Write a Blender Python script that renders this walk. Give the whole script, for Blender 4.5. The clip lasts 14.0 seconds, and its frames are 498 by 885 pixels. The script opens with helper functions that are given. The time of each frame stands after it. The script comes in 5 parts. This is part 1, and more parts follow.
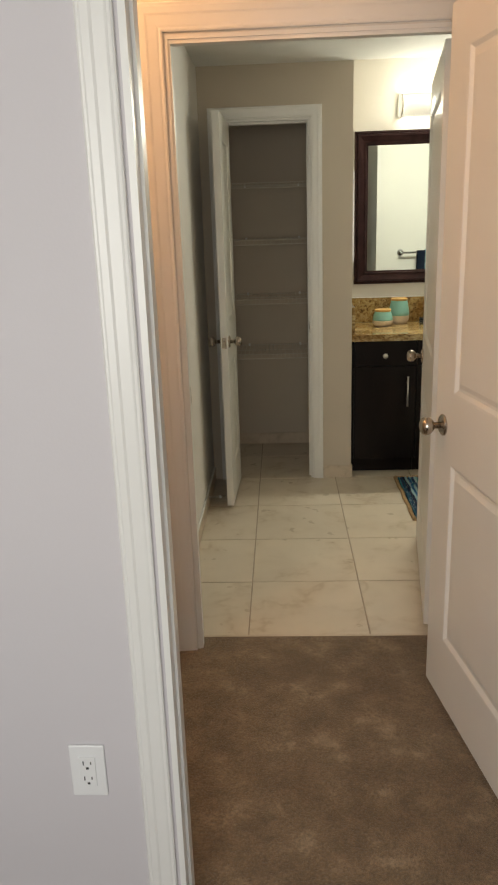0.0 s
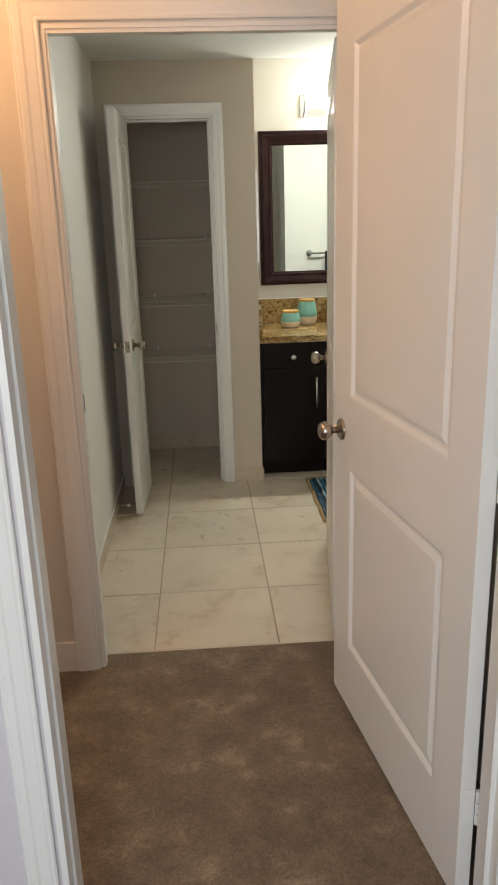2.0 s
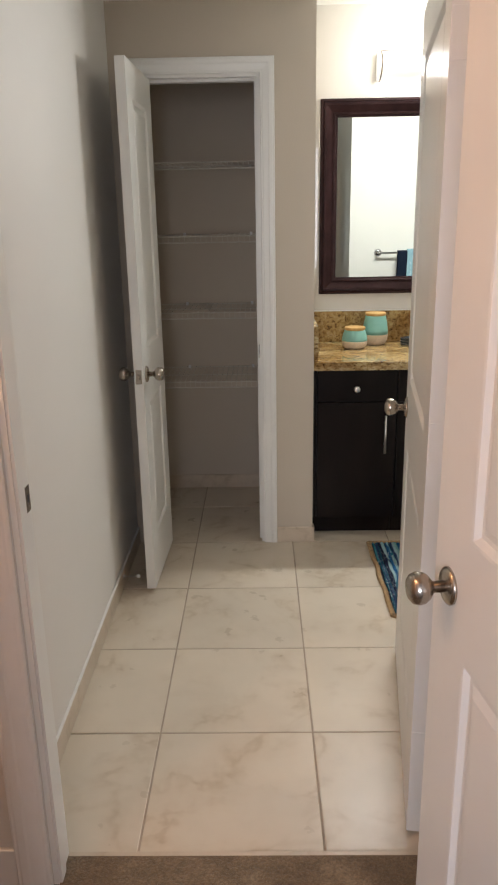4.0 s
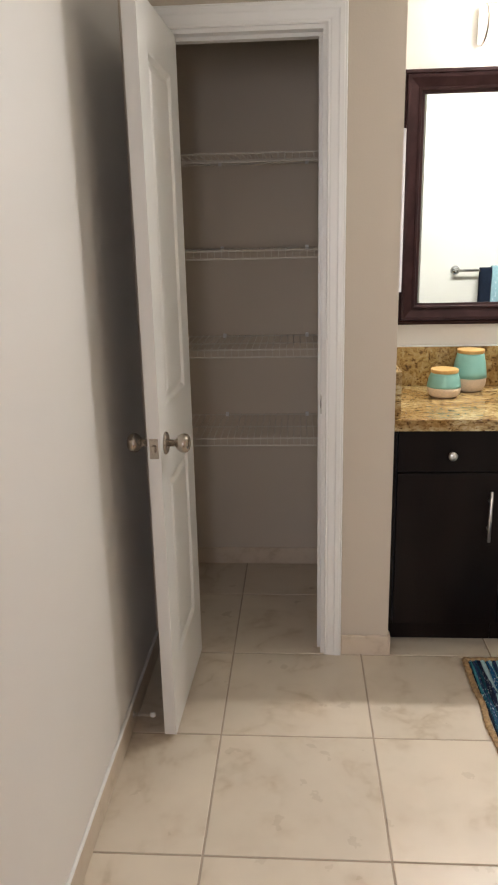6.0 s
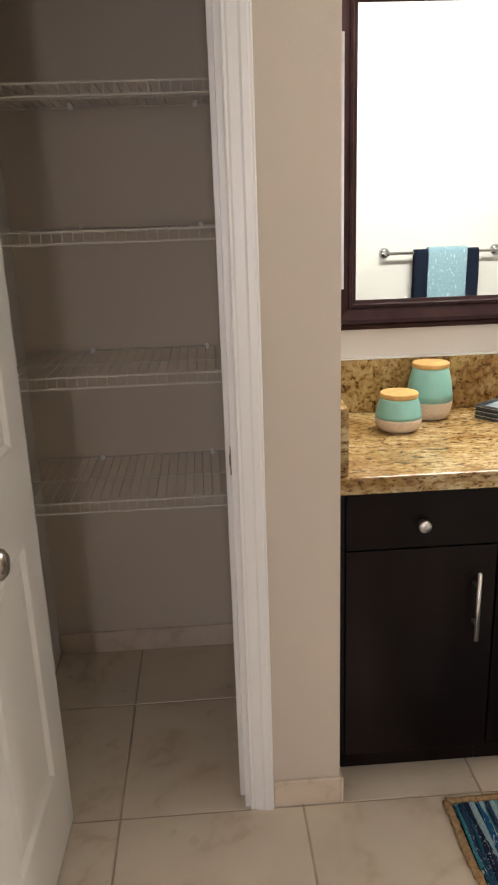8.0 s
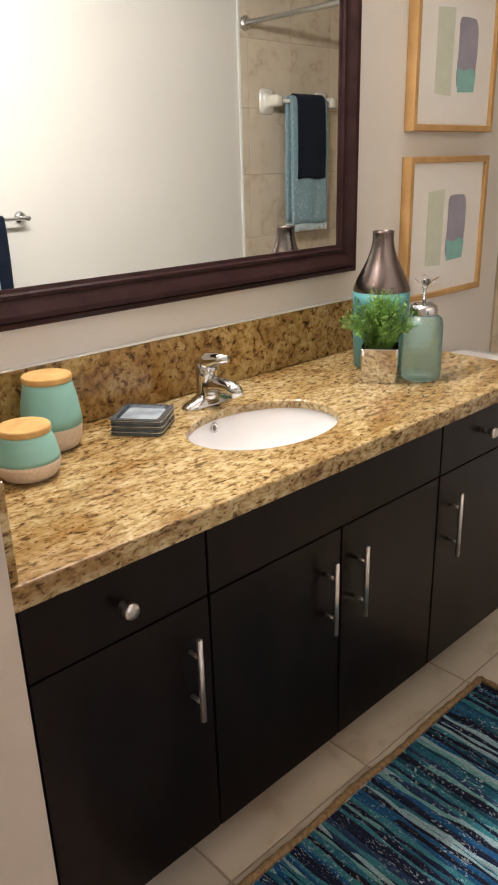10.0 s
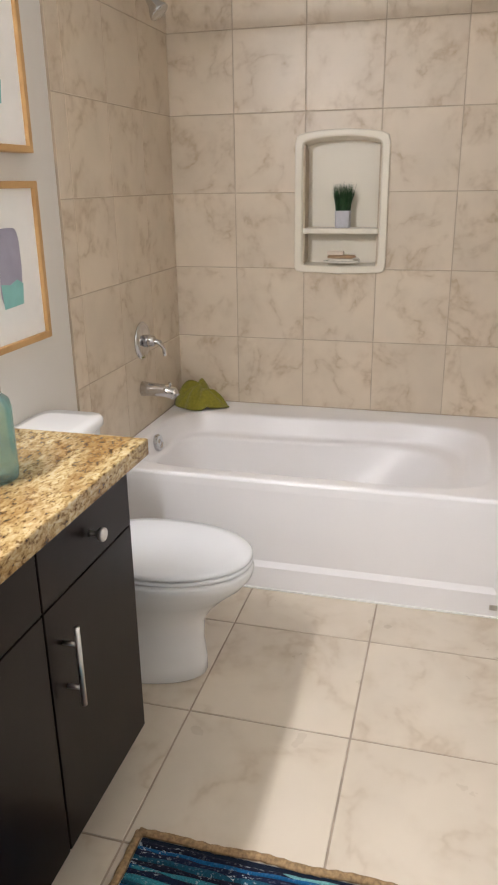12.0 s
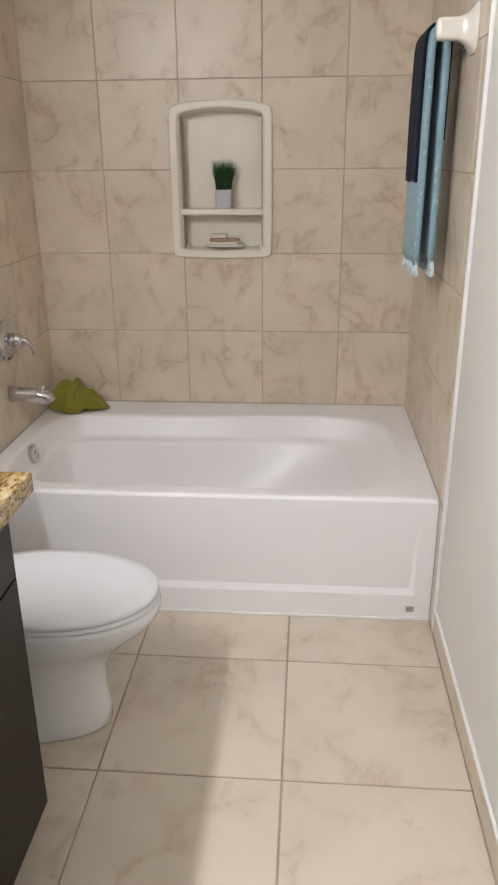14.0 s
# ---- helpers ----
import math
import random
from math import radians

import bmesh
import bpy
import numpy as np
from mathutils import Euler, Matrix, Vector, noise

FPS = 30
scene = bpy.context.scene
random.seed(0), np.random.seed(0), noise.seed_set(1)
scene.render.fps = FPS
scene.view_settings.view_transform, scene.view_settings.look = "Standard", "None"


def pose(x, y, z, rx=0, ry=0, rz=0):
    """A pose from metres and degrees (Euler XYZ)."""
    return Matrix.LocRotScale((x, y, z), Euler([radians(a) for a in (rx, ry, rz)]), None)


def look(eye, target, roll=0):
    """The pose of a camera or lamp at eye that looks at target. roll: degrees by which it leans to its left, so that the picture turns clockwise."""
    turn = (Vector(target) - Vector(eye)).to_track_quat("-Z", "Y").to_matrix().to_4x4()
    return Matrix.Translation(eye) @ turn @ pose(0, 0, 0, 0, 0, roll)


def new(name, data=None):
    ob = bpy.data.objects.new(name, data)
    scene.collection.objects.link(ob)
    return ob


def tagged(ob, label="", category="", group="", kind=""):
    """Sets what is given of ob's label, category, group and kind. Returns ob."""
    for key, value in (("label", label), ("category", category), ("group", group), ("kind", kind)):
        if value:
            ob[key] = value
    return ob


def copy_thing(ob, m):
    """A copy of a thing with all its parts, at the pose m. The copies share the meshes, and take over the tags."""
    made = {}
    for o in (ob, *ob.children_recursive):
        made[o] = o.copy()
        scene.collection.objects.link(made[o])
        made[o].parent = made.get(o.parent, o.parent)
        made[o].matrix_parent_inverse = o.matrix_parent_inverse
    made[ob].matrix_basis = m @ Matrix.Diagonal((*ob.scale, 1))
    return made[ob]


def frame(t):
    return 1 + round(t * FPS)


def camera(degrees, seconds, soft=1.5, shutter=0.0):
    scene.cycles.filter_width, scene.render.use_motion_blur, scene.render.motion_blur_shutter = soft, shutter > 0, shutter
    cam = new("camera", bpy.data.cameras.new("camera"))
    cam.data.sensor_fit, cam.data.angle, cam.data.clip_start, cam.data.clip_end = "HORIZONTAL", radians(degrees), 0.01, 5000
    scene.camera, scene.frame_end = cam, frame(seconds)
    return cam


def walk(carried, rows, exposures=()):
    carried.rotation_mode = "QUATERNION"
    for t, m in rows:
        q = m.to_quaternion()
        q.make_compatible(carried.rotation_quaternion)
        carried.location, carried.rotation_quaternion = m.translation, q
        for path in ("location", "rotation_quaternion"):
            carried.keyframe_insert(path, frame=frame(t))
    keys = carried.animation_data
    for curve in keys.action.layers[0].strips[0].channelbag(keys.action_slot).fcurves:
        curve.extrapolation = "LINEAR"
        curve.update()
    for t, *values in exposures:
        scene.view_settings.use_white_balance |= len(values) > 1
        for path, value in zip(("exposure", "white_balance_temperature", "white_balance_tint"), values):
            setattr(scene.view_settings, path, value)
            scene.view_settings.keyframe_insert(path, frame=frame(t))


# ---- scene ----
cam = camera(37.2, 14.0, soft=2.1)

PATH = [
    (0, (0.575, -4.337, 1.498), (0.482, -2.419, 0.938), -1.9),
    (0.5, (0.617, -4.432, 1.496), (0.619, -2.511, 0.938), -2.0),
    (1, (0.644, -4.468, 1.492), (0.709, -2.547, 0.938), -1.9),
    (1.5, (0.668, -4.407, 1.494), (0.763, -2.489, 0.935), -1.8),
    (2, (0.656, -4.255, 1.497), (0.769, -2.34, 0.931), -1.7),
    (2.2, (0.656, -4.196, 1.481), (0.769, -2.28, 0.919), -1.6),
    (4.3, (0.751, -3.145, 1.497), (0.699, -1.232, 0.916), -0.7),
    (4.5, (0.747, -3.058, 1.495), (0.684, -1.145, 0.915), -0.3),
    (5, (0.785, -2.813, 1.496), (0.623, -0.899, 0.941), 0.1),
    (5.5, (0.742, -2.614, 1.484), (0.574, -0.696, 0.943), -0.7),
    (6, (0.668, -2.402, 1.469), (0.534, -0.48, 0.931), -1.3),
    (6.5, (0.678, -2.191, 1.46), (0.554, -0.275, 0.901), -1.1),
    (7, (0.701, -1.956, 1.447), (0.579, -0.042, 0.881), -0.6),
    (7.2, (0.706, -1.87, 1.437), (0.599, 0.043, 0.866), -0.9),
    (9.3, (0.669, -1.068, 1.436), (1.511, 0.631, 0.799), -1.7),
    (9.5, (0.66, -1.012, 1.434), (1.639, 0.603, 0.776), -1.5),
    (10, (0.618, -0.897, 1.427), (1.892, 0.476, 0.727), -1.6),
    (10.5, (0.638, -0.834, 1.421), (2.075, 0.355, 0.698), -1.4),
    (11, (0.769, -0.763, 1.423), (2.326, 0.28, 0.725), -1.1),
    (11.1, (0.758, -0.708, 1.428), (2.41, 0.18, 0.734), -0.8),
    (11.3, (0.88, -0.715, 1.437), (2.531, 0.186, 0.756), -0.3),
    (11.5, (0.949, -0.713, 1.429), (2.657, 0.085, 0.763), -0.3),
    (11.6, (0.974, -0.725, 1.428), (2.705, 0.026, 0.766), -0.4),
    (11.8, (1.035, -0.698, 1.427), (2.822, -0.101, 0.755), 0.5),
    (12, (1.101, -0.648, 1.427), (2.921, -0.148, 0.764), -0.8),
    (12.5, (1.26, -0.538, 1.431), (3.117, -0.219, 0.761), -1.3),
    (13, (1.323, -0.49, 1.434), (3.186, -0.257, 0.746), -0.7),
    (13.5, (1.346, -0.495, 1.43), (3.208, -0.319, 0.721), -0.3),
    (14, (1.343, -0.511, 1.429), (3.203, -0.36, 0.708), -0.5),
]
walk(cam, [(t, look(eye, target, roll)) for t, eye, target, roll in PATH],
     [(0.0, -0.20, 7800, 6), (2.2, -0.03, 6950, 7), (4.3, 0.20, 6650, 16), (5.0, 0.24, 6850, 18), (7.2, 0.66, 6850, 18), (9.3, 0.12, 7250, 25), (10.5, 0.54, 6900, 25), (11.5, 0.76, 6500, 21), (12.5, 0.66, 6250, 21), (14.0, 0.56, 6250, 21)])

# ==== world and light ====
world = bpy.data.worlds.new("world")
scene.world = world
world.use_nodes = True
wn = world.node_tree.nodes
sky = wn.new("ShaderNodeTexSky")
sky.sky_type, sky.sun_disc = "NISHITA", False
sky.sun_elevation, sky.sun_rotation = radians(38), radians(200)
world.node_tree.links.new(sky.outputs[0], wn["Background"].inputs[0])
wn["Background"].inputs[1].default_value = 0.1


def area_light(name, eye, target, sx, sy, watts, colour):
    d = bpy.data.lights.new(name, "AREA")
    d.shape, d.size, d.size_y, d.energy, d.color = "RECTANGLE", sx, sy, watts, colour
    ob = new(name, d)
    ob.matrix_world = look(eye, target)
    return ob


def point_light(name, at, radius, watts, colour):
    d = bpy.data.lights.new(name, "POINT")
    d.shadow_soft_size, d.energy, d.color = radius, watts, colour
    ob = new(name, d)
    ob.location = at
    return ob


area_light("window_daylight", (0.10, -5.72, 1.45), (0.10, -3, 1.3), 1.5, 1.25, 54, (0.82, 0.88, 1.0))
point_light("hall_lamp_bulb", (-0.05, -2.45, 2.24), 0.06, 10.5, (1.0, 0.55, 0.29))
area_light("vanity_tube", (1.745, 0.470, 2.150), (1.745, -0.6, 1.70), 0.82, 0.08, 26, (0.95, 1.0, 0.97))
for i in range(4):
    point_light("vanity_bulb", (1.415 + 0.22 * i, 0.512, 2.170), 0.04, 2.6, (0.95, 1.0, 0.97))

# ==== materials ====


def mat(name, colour=(0.8, 0.8, 0.8), rough=0.5, metal=0.0, var=0.0, scale=6.0, bump=0.0, bump_scale=60.0, spec=0.5):
    m = bpy.data.materials.new(name)
    m.use_nodes = True
    nt = m.node_tree
    b = nt.nodes["Principled BSDF"]
    b.inputs["Base Color"].default_value = (*colour, 1)
    b.inputs["Roughness"].default_value = rough
    b.inputs["Metallic"].default_value = metal
    b.inputs["Specular IOR Level"].default_value = spec
    co = nt.nodes.new("ShaderNodeTexCoord")
    if var:
        n = nt.nodes.new("ShaderNodeTexNoise")
        n.inputs["Scale"].default_value, n.inputs["Detail"].default_value = scale, 6
        nt.links.new(co.outputs["Object"], n.inputs["Vector"])
        r = nt.nodes.new("ShaderNodeValToRGB")
        r.color_ramp.elements[0].position, r.color_ramp.elements[1].position = 0.3, 0.7
        r.color_ramp.elements[0].color = (*[c * (1 - var) for c in colour], 1)
        r.color_ramp.elements[1].color = (*[min(1, c * (1 + var)) for c in colour], 1)
        nt.links.new(n.outputs["Fac"], r.inputs["Fac"])
        nt.links.new(r.outputs["Color"], b.inputs["Base Color"])
    if bump:
        n2 = nt.nodes.new("ShaderNodeTexNoise")
        n2.inputs["Scale"].default_value, n2.inputs["Detail"].default_value = bump_scale, 4
        nt.links.new(co.outputs["Object"], n2.inputs["Vector"])
        bp = nt.nodes.new("ShaderNodeBump")
        bp.inputs["Strength"].default_value, bp.inputs["Distance"].default_value = bump, 0.002
        nt.links.new(n2.outputs["Fac"], bp.inputs["Height"])
        nt.links.new(bp.outputs["Normal"], b.inputs["Normal"])
    return m

def ramp_nodes(nt, fac, stops, mode="LINEAR"):
    r = nt.nodes.new("ShaderNodeValToRGB")
    r.color_ramp.interpolation = mode
    while len(r.color_ramp.elements) < len(stops):
        r.color_ramp.elements.new(0.5)
    for e, (p, c) in zip(r.color_ramp.elements, stops):
        e.position, e.color = p, (*c, 1)
    nt.links.new(fac, r.inputs["Fac"])
    return r.outputs["Color"]


def noise_fac(nt, vec, scale, detail=5.0, distortion=0.0, rough=0.55):
    n = nt.nodes.new("ShaderNodeTexNoise")
    n.inputs["Scale"].default_value, n.inputs["Detail"].default_value = scale, detail
    n.inputs["Distortion"].default_value, n.inputs["Roughness"].default_value = distortion, rough
    nt.links.new(vec, n.inputs["Vector"])
    return n.outputs["Fac"]


def math_node(nt, op, a, b=None):
    n = nt.nodes.new("ShaderNodeMath")
    n.operation = op
    for i, v in enumerate((a, b)):
        if v is None:
            continue
        if isinstance(v, (int, float)):
            n.inputs[i].default_value = v
        else:
            nt.links.new(v, n.inputs[i])
    return n.outputs[0]


def mix_colour(nt, fac, a, b, kind="MIX"):
    n = nt.nodes.new("ShaderNodeMix")
    n.data_type, n.blend_type = "RGBA", kind
    for sock, v in ((n.inputs[0], fac), (n.inputs[6], a), (n.inputs[7], b)):
        if isinstance(v, tuple):
            sock.default_value = (*v, 1)
        elif isinstance(v, (int, float)):
            sock.default_value = v
        else:
            nt.links.new(v, sock)
    return n.outputs[2]


def place_vector(nt, scale=(1, 1, 1), jump=True):
    """World place, shifted by each object's own random number, so that no two pieces repeat."""
    geo, info = nt.nodes.new("ShaderNodeNewGeometry"), nt.nodes.new("ShaderNodeObjectInfo")
    mp = nt.nodes.new("ShaderNodeMapping")
    mp.inputs["Scale"].default_value = scale
    nt.links.new(geo.outputs["Position"], mp.inputs["Vector"])
    if not jump:
        return mp.outputs[0], info.outputs["Random"]
    ad = nt.nodes.new("ShaderNodeVectorMath")
    ad.operation = "MULTIPLY_ADD"
    co = nt.nodes.new("ShaderNodeCombineXYZ")
    for i in range(3):
        nt.links.new(info.outputs["Random"], co.inputs[i])
    nt.links.new(co.outputs[0], ad.inputs[0])
    ad.inputs[1].default_value = (37, 53, 71)
    nt.links.new(mp.outputs[0], ad.inputs[2])
    return ad.outputs[0], info.outputs["Random"]


def add_bump(nt, b, height, strength, distance=0.002):
    bp = nt.nodes.new("ShaderNodeBump")
    bp.inputs["Strength"].default_value, bp.inputs["Distance"].default_value = strength, distance
    nt.links.new(height, bp.inputs["Height"])
    nt.links.new(bp.outputs["Normal"], b.inputs["Normal"])


def marble_tile(name, base, vein, scale, rough, amount=0.75):
    m = mat(name, base, rough)
    nt = m.node_tree
    b = nt.nodes["Principled BSDF"]
    vec, rnd = place_vector(nt)
    cloud = ramp_nodes(nt, noise_fac(nt, vec, scale * 0.8, 4), [(0.3, tuple(c * 0.93 for c in base)), (0.65, tuple(min(1, c * 1.05) for c in base))])

    def band(fac, width):
        ridge = math_node(nt, "ABSOLUTE", math_node(nt, "SUBTRACT", fac, 0.5))
        line = nt.nodes.new("ShaderNodeMapRange")
        line.interpolation_type = "SMOOTHSTEP"
        line.inputs["From Min"].default_value, line.inputs["From Max"].default_value = 0.0, width
        line.inputs["To Min"].default_value, line.inputs["To Max"].default_value = 1.0, 0.0
        nt.links.new(ridge, line.inputs["Value"])
        return line.outputs[0]
    n = noise_fac(nt, vec, scale, 4, 0.35, 0.55)
    mask = ramp_nodes(nt, noise_fac(nt, vec, scale * 1.7, 3), [(0.40, (0, 0, 0)), (0.60, (1, 1, 1))])
    breakup = ramp_nodes(nt, noise_fac(nt, vec, scale * 7, 3), [(0.30, (0.45, 0.45, 0.45)), (0.62, (1, 1, 1))])
    thin = math_node(nt, "MULTIPLY", band(n, 0.040), 0.65)
    wide = math_node(nt, "MULTIPLY", band(n, 0.130), 0.50)
    both = math_node(nt, "MULTIPLY", math_node(nt, "ADD", thin, wide), math_node(nt, "MULTIPLY", mask, breakup))
    col = mix_colour(nt, math_node(nt, "MULTIPLY", both, amount), cloud, vein)
    tone = nt.nodes.new("ShaderNodeHueSaturation")
    val = nt.nodes.new("ShaderNodeMapRange")
    val.inputs["To Min"].default_value, val.inputs["To Max"].default_value = 0.965, 1.025
    nt.links.new(rnd, val.inputs["Value"])
    nt.links.new(val.outputs[0], tone.inputs["Value"])
    nt.links.new(col, tone.inputs["Color"])
    nt.links.new(tone.outputs[0], b.inputs["Base Color"])
    rr = nt.nodes.new("ShaderNodeMapRange")
    rr.inputs["To Min"].default_value, rr.inputs["To Max"].default_value = rough * 0.8, rough * 1.35
    nt.links.new(noise_fac(nt, vec, 9, 4), rr.inputs["Value"])
    nt.links.new(rr.outputs[0], b.inputs["Roughness"])
    add_bump(nt, b, noise_fac(nt, vec, 14, 3), 0.12, 0.002)
    return m


def granite(name="granite", stretch=(0.58, 1.1, 1.1), tint=(0.74, 0.71, 0.65)):
    m = mat(name, (0.5, 0.36, 0.18), 0.14)
    nt = m.node_tree
    b = nt.nodes["Principled BSDF"]
    vec, _ = place_vector(nt, stretch, False)
    n = noise_fac(nt, vec, 74, 6, 0.6, 0.66)
    col = ramp_nodes(nt, n, [(0.29, (0.05, 0.03, 0.018)), (0.37, (0.20, 0.12, 0.05)), (0.44, (0.46, 0.32, 0.14)), (0.52, (0.62, 0.47, 0.24)), (0.64, (0.76, 0.65, 0.43))])
    drift = ramp_nodes(nt, noise_fac(nt, vec, 7, 4, 0.8), [(0.36, (0.62, 0.49, 0.34)), (0.56, (1, 1, 1))])
    fleck = ramp_nodes(nt, noise_fac(nt, vec, 120, 2), [(0.32, (0.35, 0.26, 0.17)), (0.40, (1, 1, 1))])
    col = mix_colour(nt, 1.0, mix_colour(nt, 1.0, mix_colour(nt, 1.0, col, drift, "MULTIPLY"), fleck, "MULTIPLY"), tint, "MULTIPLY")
    nt.links.new(col, b.inputs["Base Color"])
    return m


def carpet():
    m = mat("carpet", (0.2, 0.14, 0.09), 1.0, spec=0.05)
    nt = m.node_tree
    b = nt.nodes["Principled BSDF"]
    vec, _ = place_vector(nt, (1, 1, 1), False)
    patches = ramp_nodes(nt, noise_fac(nt, vec, 7.5, 8, 0.15, 0.62), [(0.40, (0.172, 0.118, 0.070)), (0.57, (0.240, 0.172, 0.106)), (0.66, (0.365, 0.272, 0.178))])
    fibre = noise_fac(nt, vec, 150, 4, 0.0, 0.75)
    tuft = ramp_nodes(nt, fibre, [(0.3, (0.55, 0.55, 0.55)), (0.7, (1.4, 1.4, 1.4))])
    nt.links.new(mix_colour(nt, 1.0, patches, tuft, "MULTIPLY"), b.inputs["Base Color"])
    add_bump(nt, b, fibre, 1.0, 0.006)
    b.inputs["Sheen Weight"].default_value = 0.3
    return m


def plank_wood(name, dark, light, rough, grain=(2, 30, 30)):
    m = mat(name, dark, rough, spec=0.10)
    nt = m.node_tree
    b = nt.nodes["Principled BSDF"]
    vec, _ = place_vector(nt, grain)
    n = noise_fac(nt, vec, 1.6, 6, 0.5)
    nt.links.new(ramp_nodes(nt, n, [(0.3, dark), (0.7, light)]), b.inputs["Base Color"])
    add_bump(nt, b, n, 0.12, 0.001)
    return m


def rag_weave():
    m = mat("rag_weave", (0.02, 0.1, 0.2), 0.9, spec=0.2)
    nt = m.node_tree
    b = nt.nodes["Principled BSDF"]
    vec, rnd = place_vector(nt, (9, 1.3, 1))
    shift = math_node(nt, "MULTIPLY", noise_fac(nt, vec, 1.0, 3, 0.2), 0.42)
    f = math_node(nt, "FRACT", math_node(nt, "ADD", math_node(nt, "MULTIPLY", rnd, 3.0), shift))
    col = ramp_nodes(nt, f, [(0.0, (0.010, 0.016, 0.045)), (0.17, (0.010, 0.075, 0.12)), (0.30, (0.03, 0.21, 0.26)), (0.42, (0.008, 0.10, 0.24)),
                             (0.55, (0.012, 0.014, 0.03)), (0.64, (0.16, 0.38, 0.38)), (0.74, (0.015, 0.14, 0.21)), (0.85, (0.30, 0.46, 0.50)), (0.90, (0.02, 0.05, 0.12))], "CONSTANT")
    fine, _ = place_vector(nt, (1, 1, 1), False)
    thread = noise_fac(nt, fine, 260, 2)
    knot, _ = place_vector(nt, (260, 95, 60), False)
    worn = math_node(nt, "MULTIPLY", ramp_nodes(nt, noise_fac(nt, knot, 1.0, 2), [(0.59, (0, 0, 0)), (0.65, (0.8, 0.8, 0.8))]), ramp_nodes(nt, noise_fac(nt, fine, 9, 3), [(0.42, (0.1, 0.1, 0.1)), (0.6, (1, 1, 1))]))
    col = mix_colour(nt, worn, col, (0.58, 0.66, 0.68))
    nt.links.new(mix_colour(nt, 0.55, col, ramp_nodes(nt, thread, [(0.3, (0.5, 0.5, 0.5)), (0.7, (1.5, 1.5, 1.5))]), "MULTIPLY"), b.inputs["Base Color"])
    add_bump(nt, b, thread, 0.7, 0.004)
    return m


def glow(name, colour, strength):
    m = bpy.data.materials.new(name)
    m.use_nodes = True
    b = m.node_tree.nodes["Principled BSDF"]
    b.inputs["Base Color"].default_value = (0.9, 0.9, 0.88, 1)
    b.inputs["Roughness"].default_value = 0.3
    b.inputs["Emission Color"].default_value = (*colour, 1)
    b.inputs["Emission Strength"].default_value = strength
    return m


def tinted_glass(name, colour, rough, trans=0.9):
    m = mat(name, colour, rough)
    m.node_tree.nodes["Principled BSDF"].inputs["Transmission Weight"].default_value = trans
    m.node_tree.nodes["Principled BSDF"].inputs["IOR"].default_value = 1.35
    return m


def terry(name, colour, var=0.18):
    m = mat(name, colour, 1.0, var=var, scale=90, spec=0.1, bump=0.9, bump_scale=420)
    m.node_tree.nodes["Principled BSDF"].inputs["Sheen Weight"].default_value = 0.25
    return m


# same wall paint, browned to hold the closet side's shade in its colour
WALL_SHADED = mat("wall_paint_shaded", (0.57, 0.495, 0.405), 0.62, var=0.025, scale=1.6, bump=0.18, bump_scale=160)
# wall paint lifted, so the entry wall's brighter light sits in its colour
WALL_LIT = mat("wall_paint_lit", (0.76, 0.735, 0.70), 0.62, var=0.02, scale=1.6, bump=0.12, bump_scale=160)
# bedroom walls: bluish window light mixed into the paint's own colour
WALL_DAYLIT = mat("wall_paint_daylit", (0.62, 0.59, 0.61), 0.62, var=0.02, scale=1.6, bump=0.10, bump_scale=160)
WALL = mat("wall_paint", (0.70, 0.665, 0.61), 0.62, var=0.025, scale=1.6, bump=0.18, bump_scale=160)
CEIL = mat("ceiling_paint", (0.78, 0.77, 0.74), 0.85, var=0.02, bump=0.4, bump_scale=120)
TRIM = mat("trim_paint", (0.80, 0.79, 0.76), 0.33, var=0.02, scale=2.5, bump=0.10, bump_scale=35)
CARPET = carpet()
WOOD = plank_wood("dark_plank", (0.055, 0.035, 0.024), (0.12, 0.085, 0.06), 0.4, (2.5, 40, 40))
GROUT = mat("grout", (0.42, 0.34, 0.26), 0.9, var=0.15, scale=12, bump=0.4, bump_scale=300)
TILE = marble_tile("floor_tile", (0.66, 0.575, 0.465), (0.42, 0.31, 0.195), 3.2, 0.28, 0.48)
WTILE = marble_tile("wall_tile", (0.68, 0.575, 0.450), (0.43, 0.31, 0.19), 4.6, 0.34, 0.62)
WGROUT = mat("wall_grout", (0.49, 0.40, 0.30), 0.9, var=0.12, scale=14)
BLACKWOOD = plank_wood("espresso_wood", (0.0048, 0.0026, 0.0022), (0.0105, 0.0062, 0.0052), 0.30, (6, 6, 1.2))
BLACKWOOD.node_tree.nodes["Principled BSDF"].inputs["Specular IOR Level"].default_value = 0.16
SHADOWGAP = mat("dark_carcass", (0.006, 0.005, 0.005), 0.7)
GRANITE = granite()
# same stone; the tint bakes in the upright slab's weaker light
GRANITE_SPLASH_SHADED = granite("granite_splash_shaded", (0.62, 0.62, 0.62), (0.66, 0.57, 0.42))
CERAMIC = mat("porcelain", (0.84, 0.84, 0.84), 0.10, var=0.012, scale=3)
ACRYLIC = mat("tub_acrylic", (0.86, 0.84, 0.835), 0.36, var=0.015, scale=2, spec=0.45)
LIDWHITE = mat("seat_plastic", (0.80, 0.81, 0.83), 0.22, var=0.012, scale=4)
NICKEL = mat("satin_nickel", (0.44, 0.385, 0.33), 0.25, metal=1.0, var=0.06, scale=30)
STEEL = mat("brushed_steel", (0.62, 0.60, 0.57), 0.34, metal=1.0, var=0.05, scale=80)
CHROME = mat("chrome", (0.62, 0.62, 0.63), 0.06, metal=1.0)
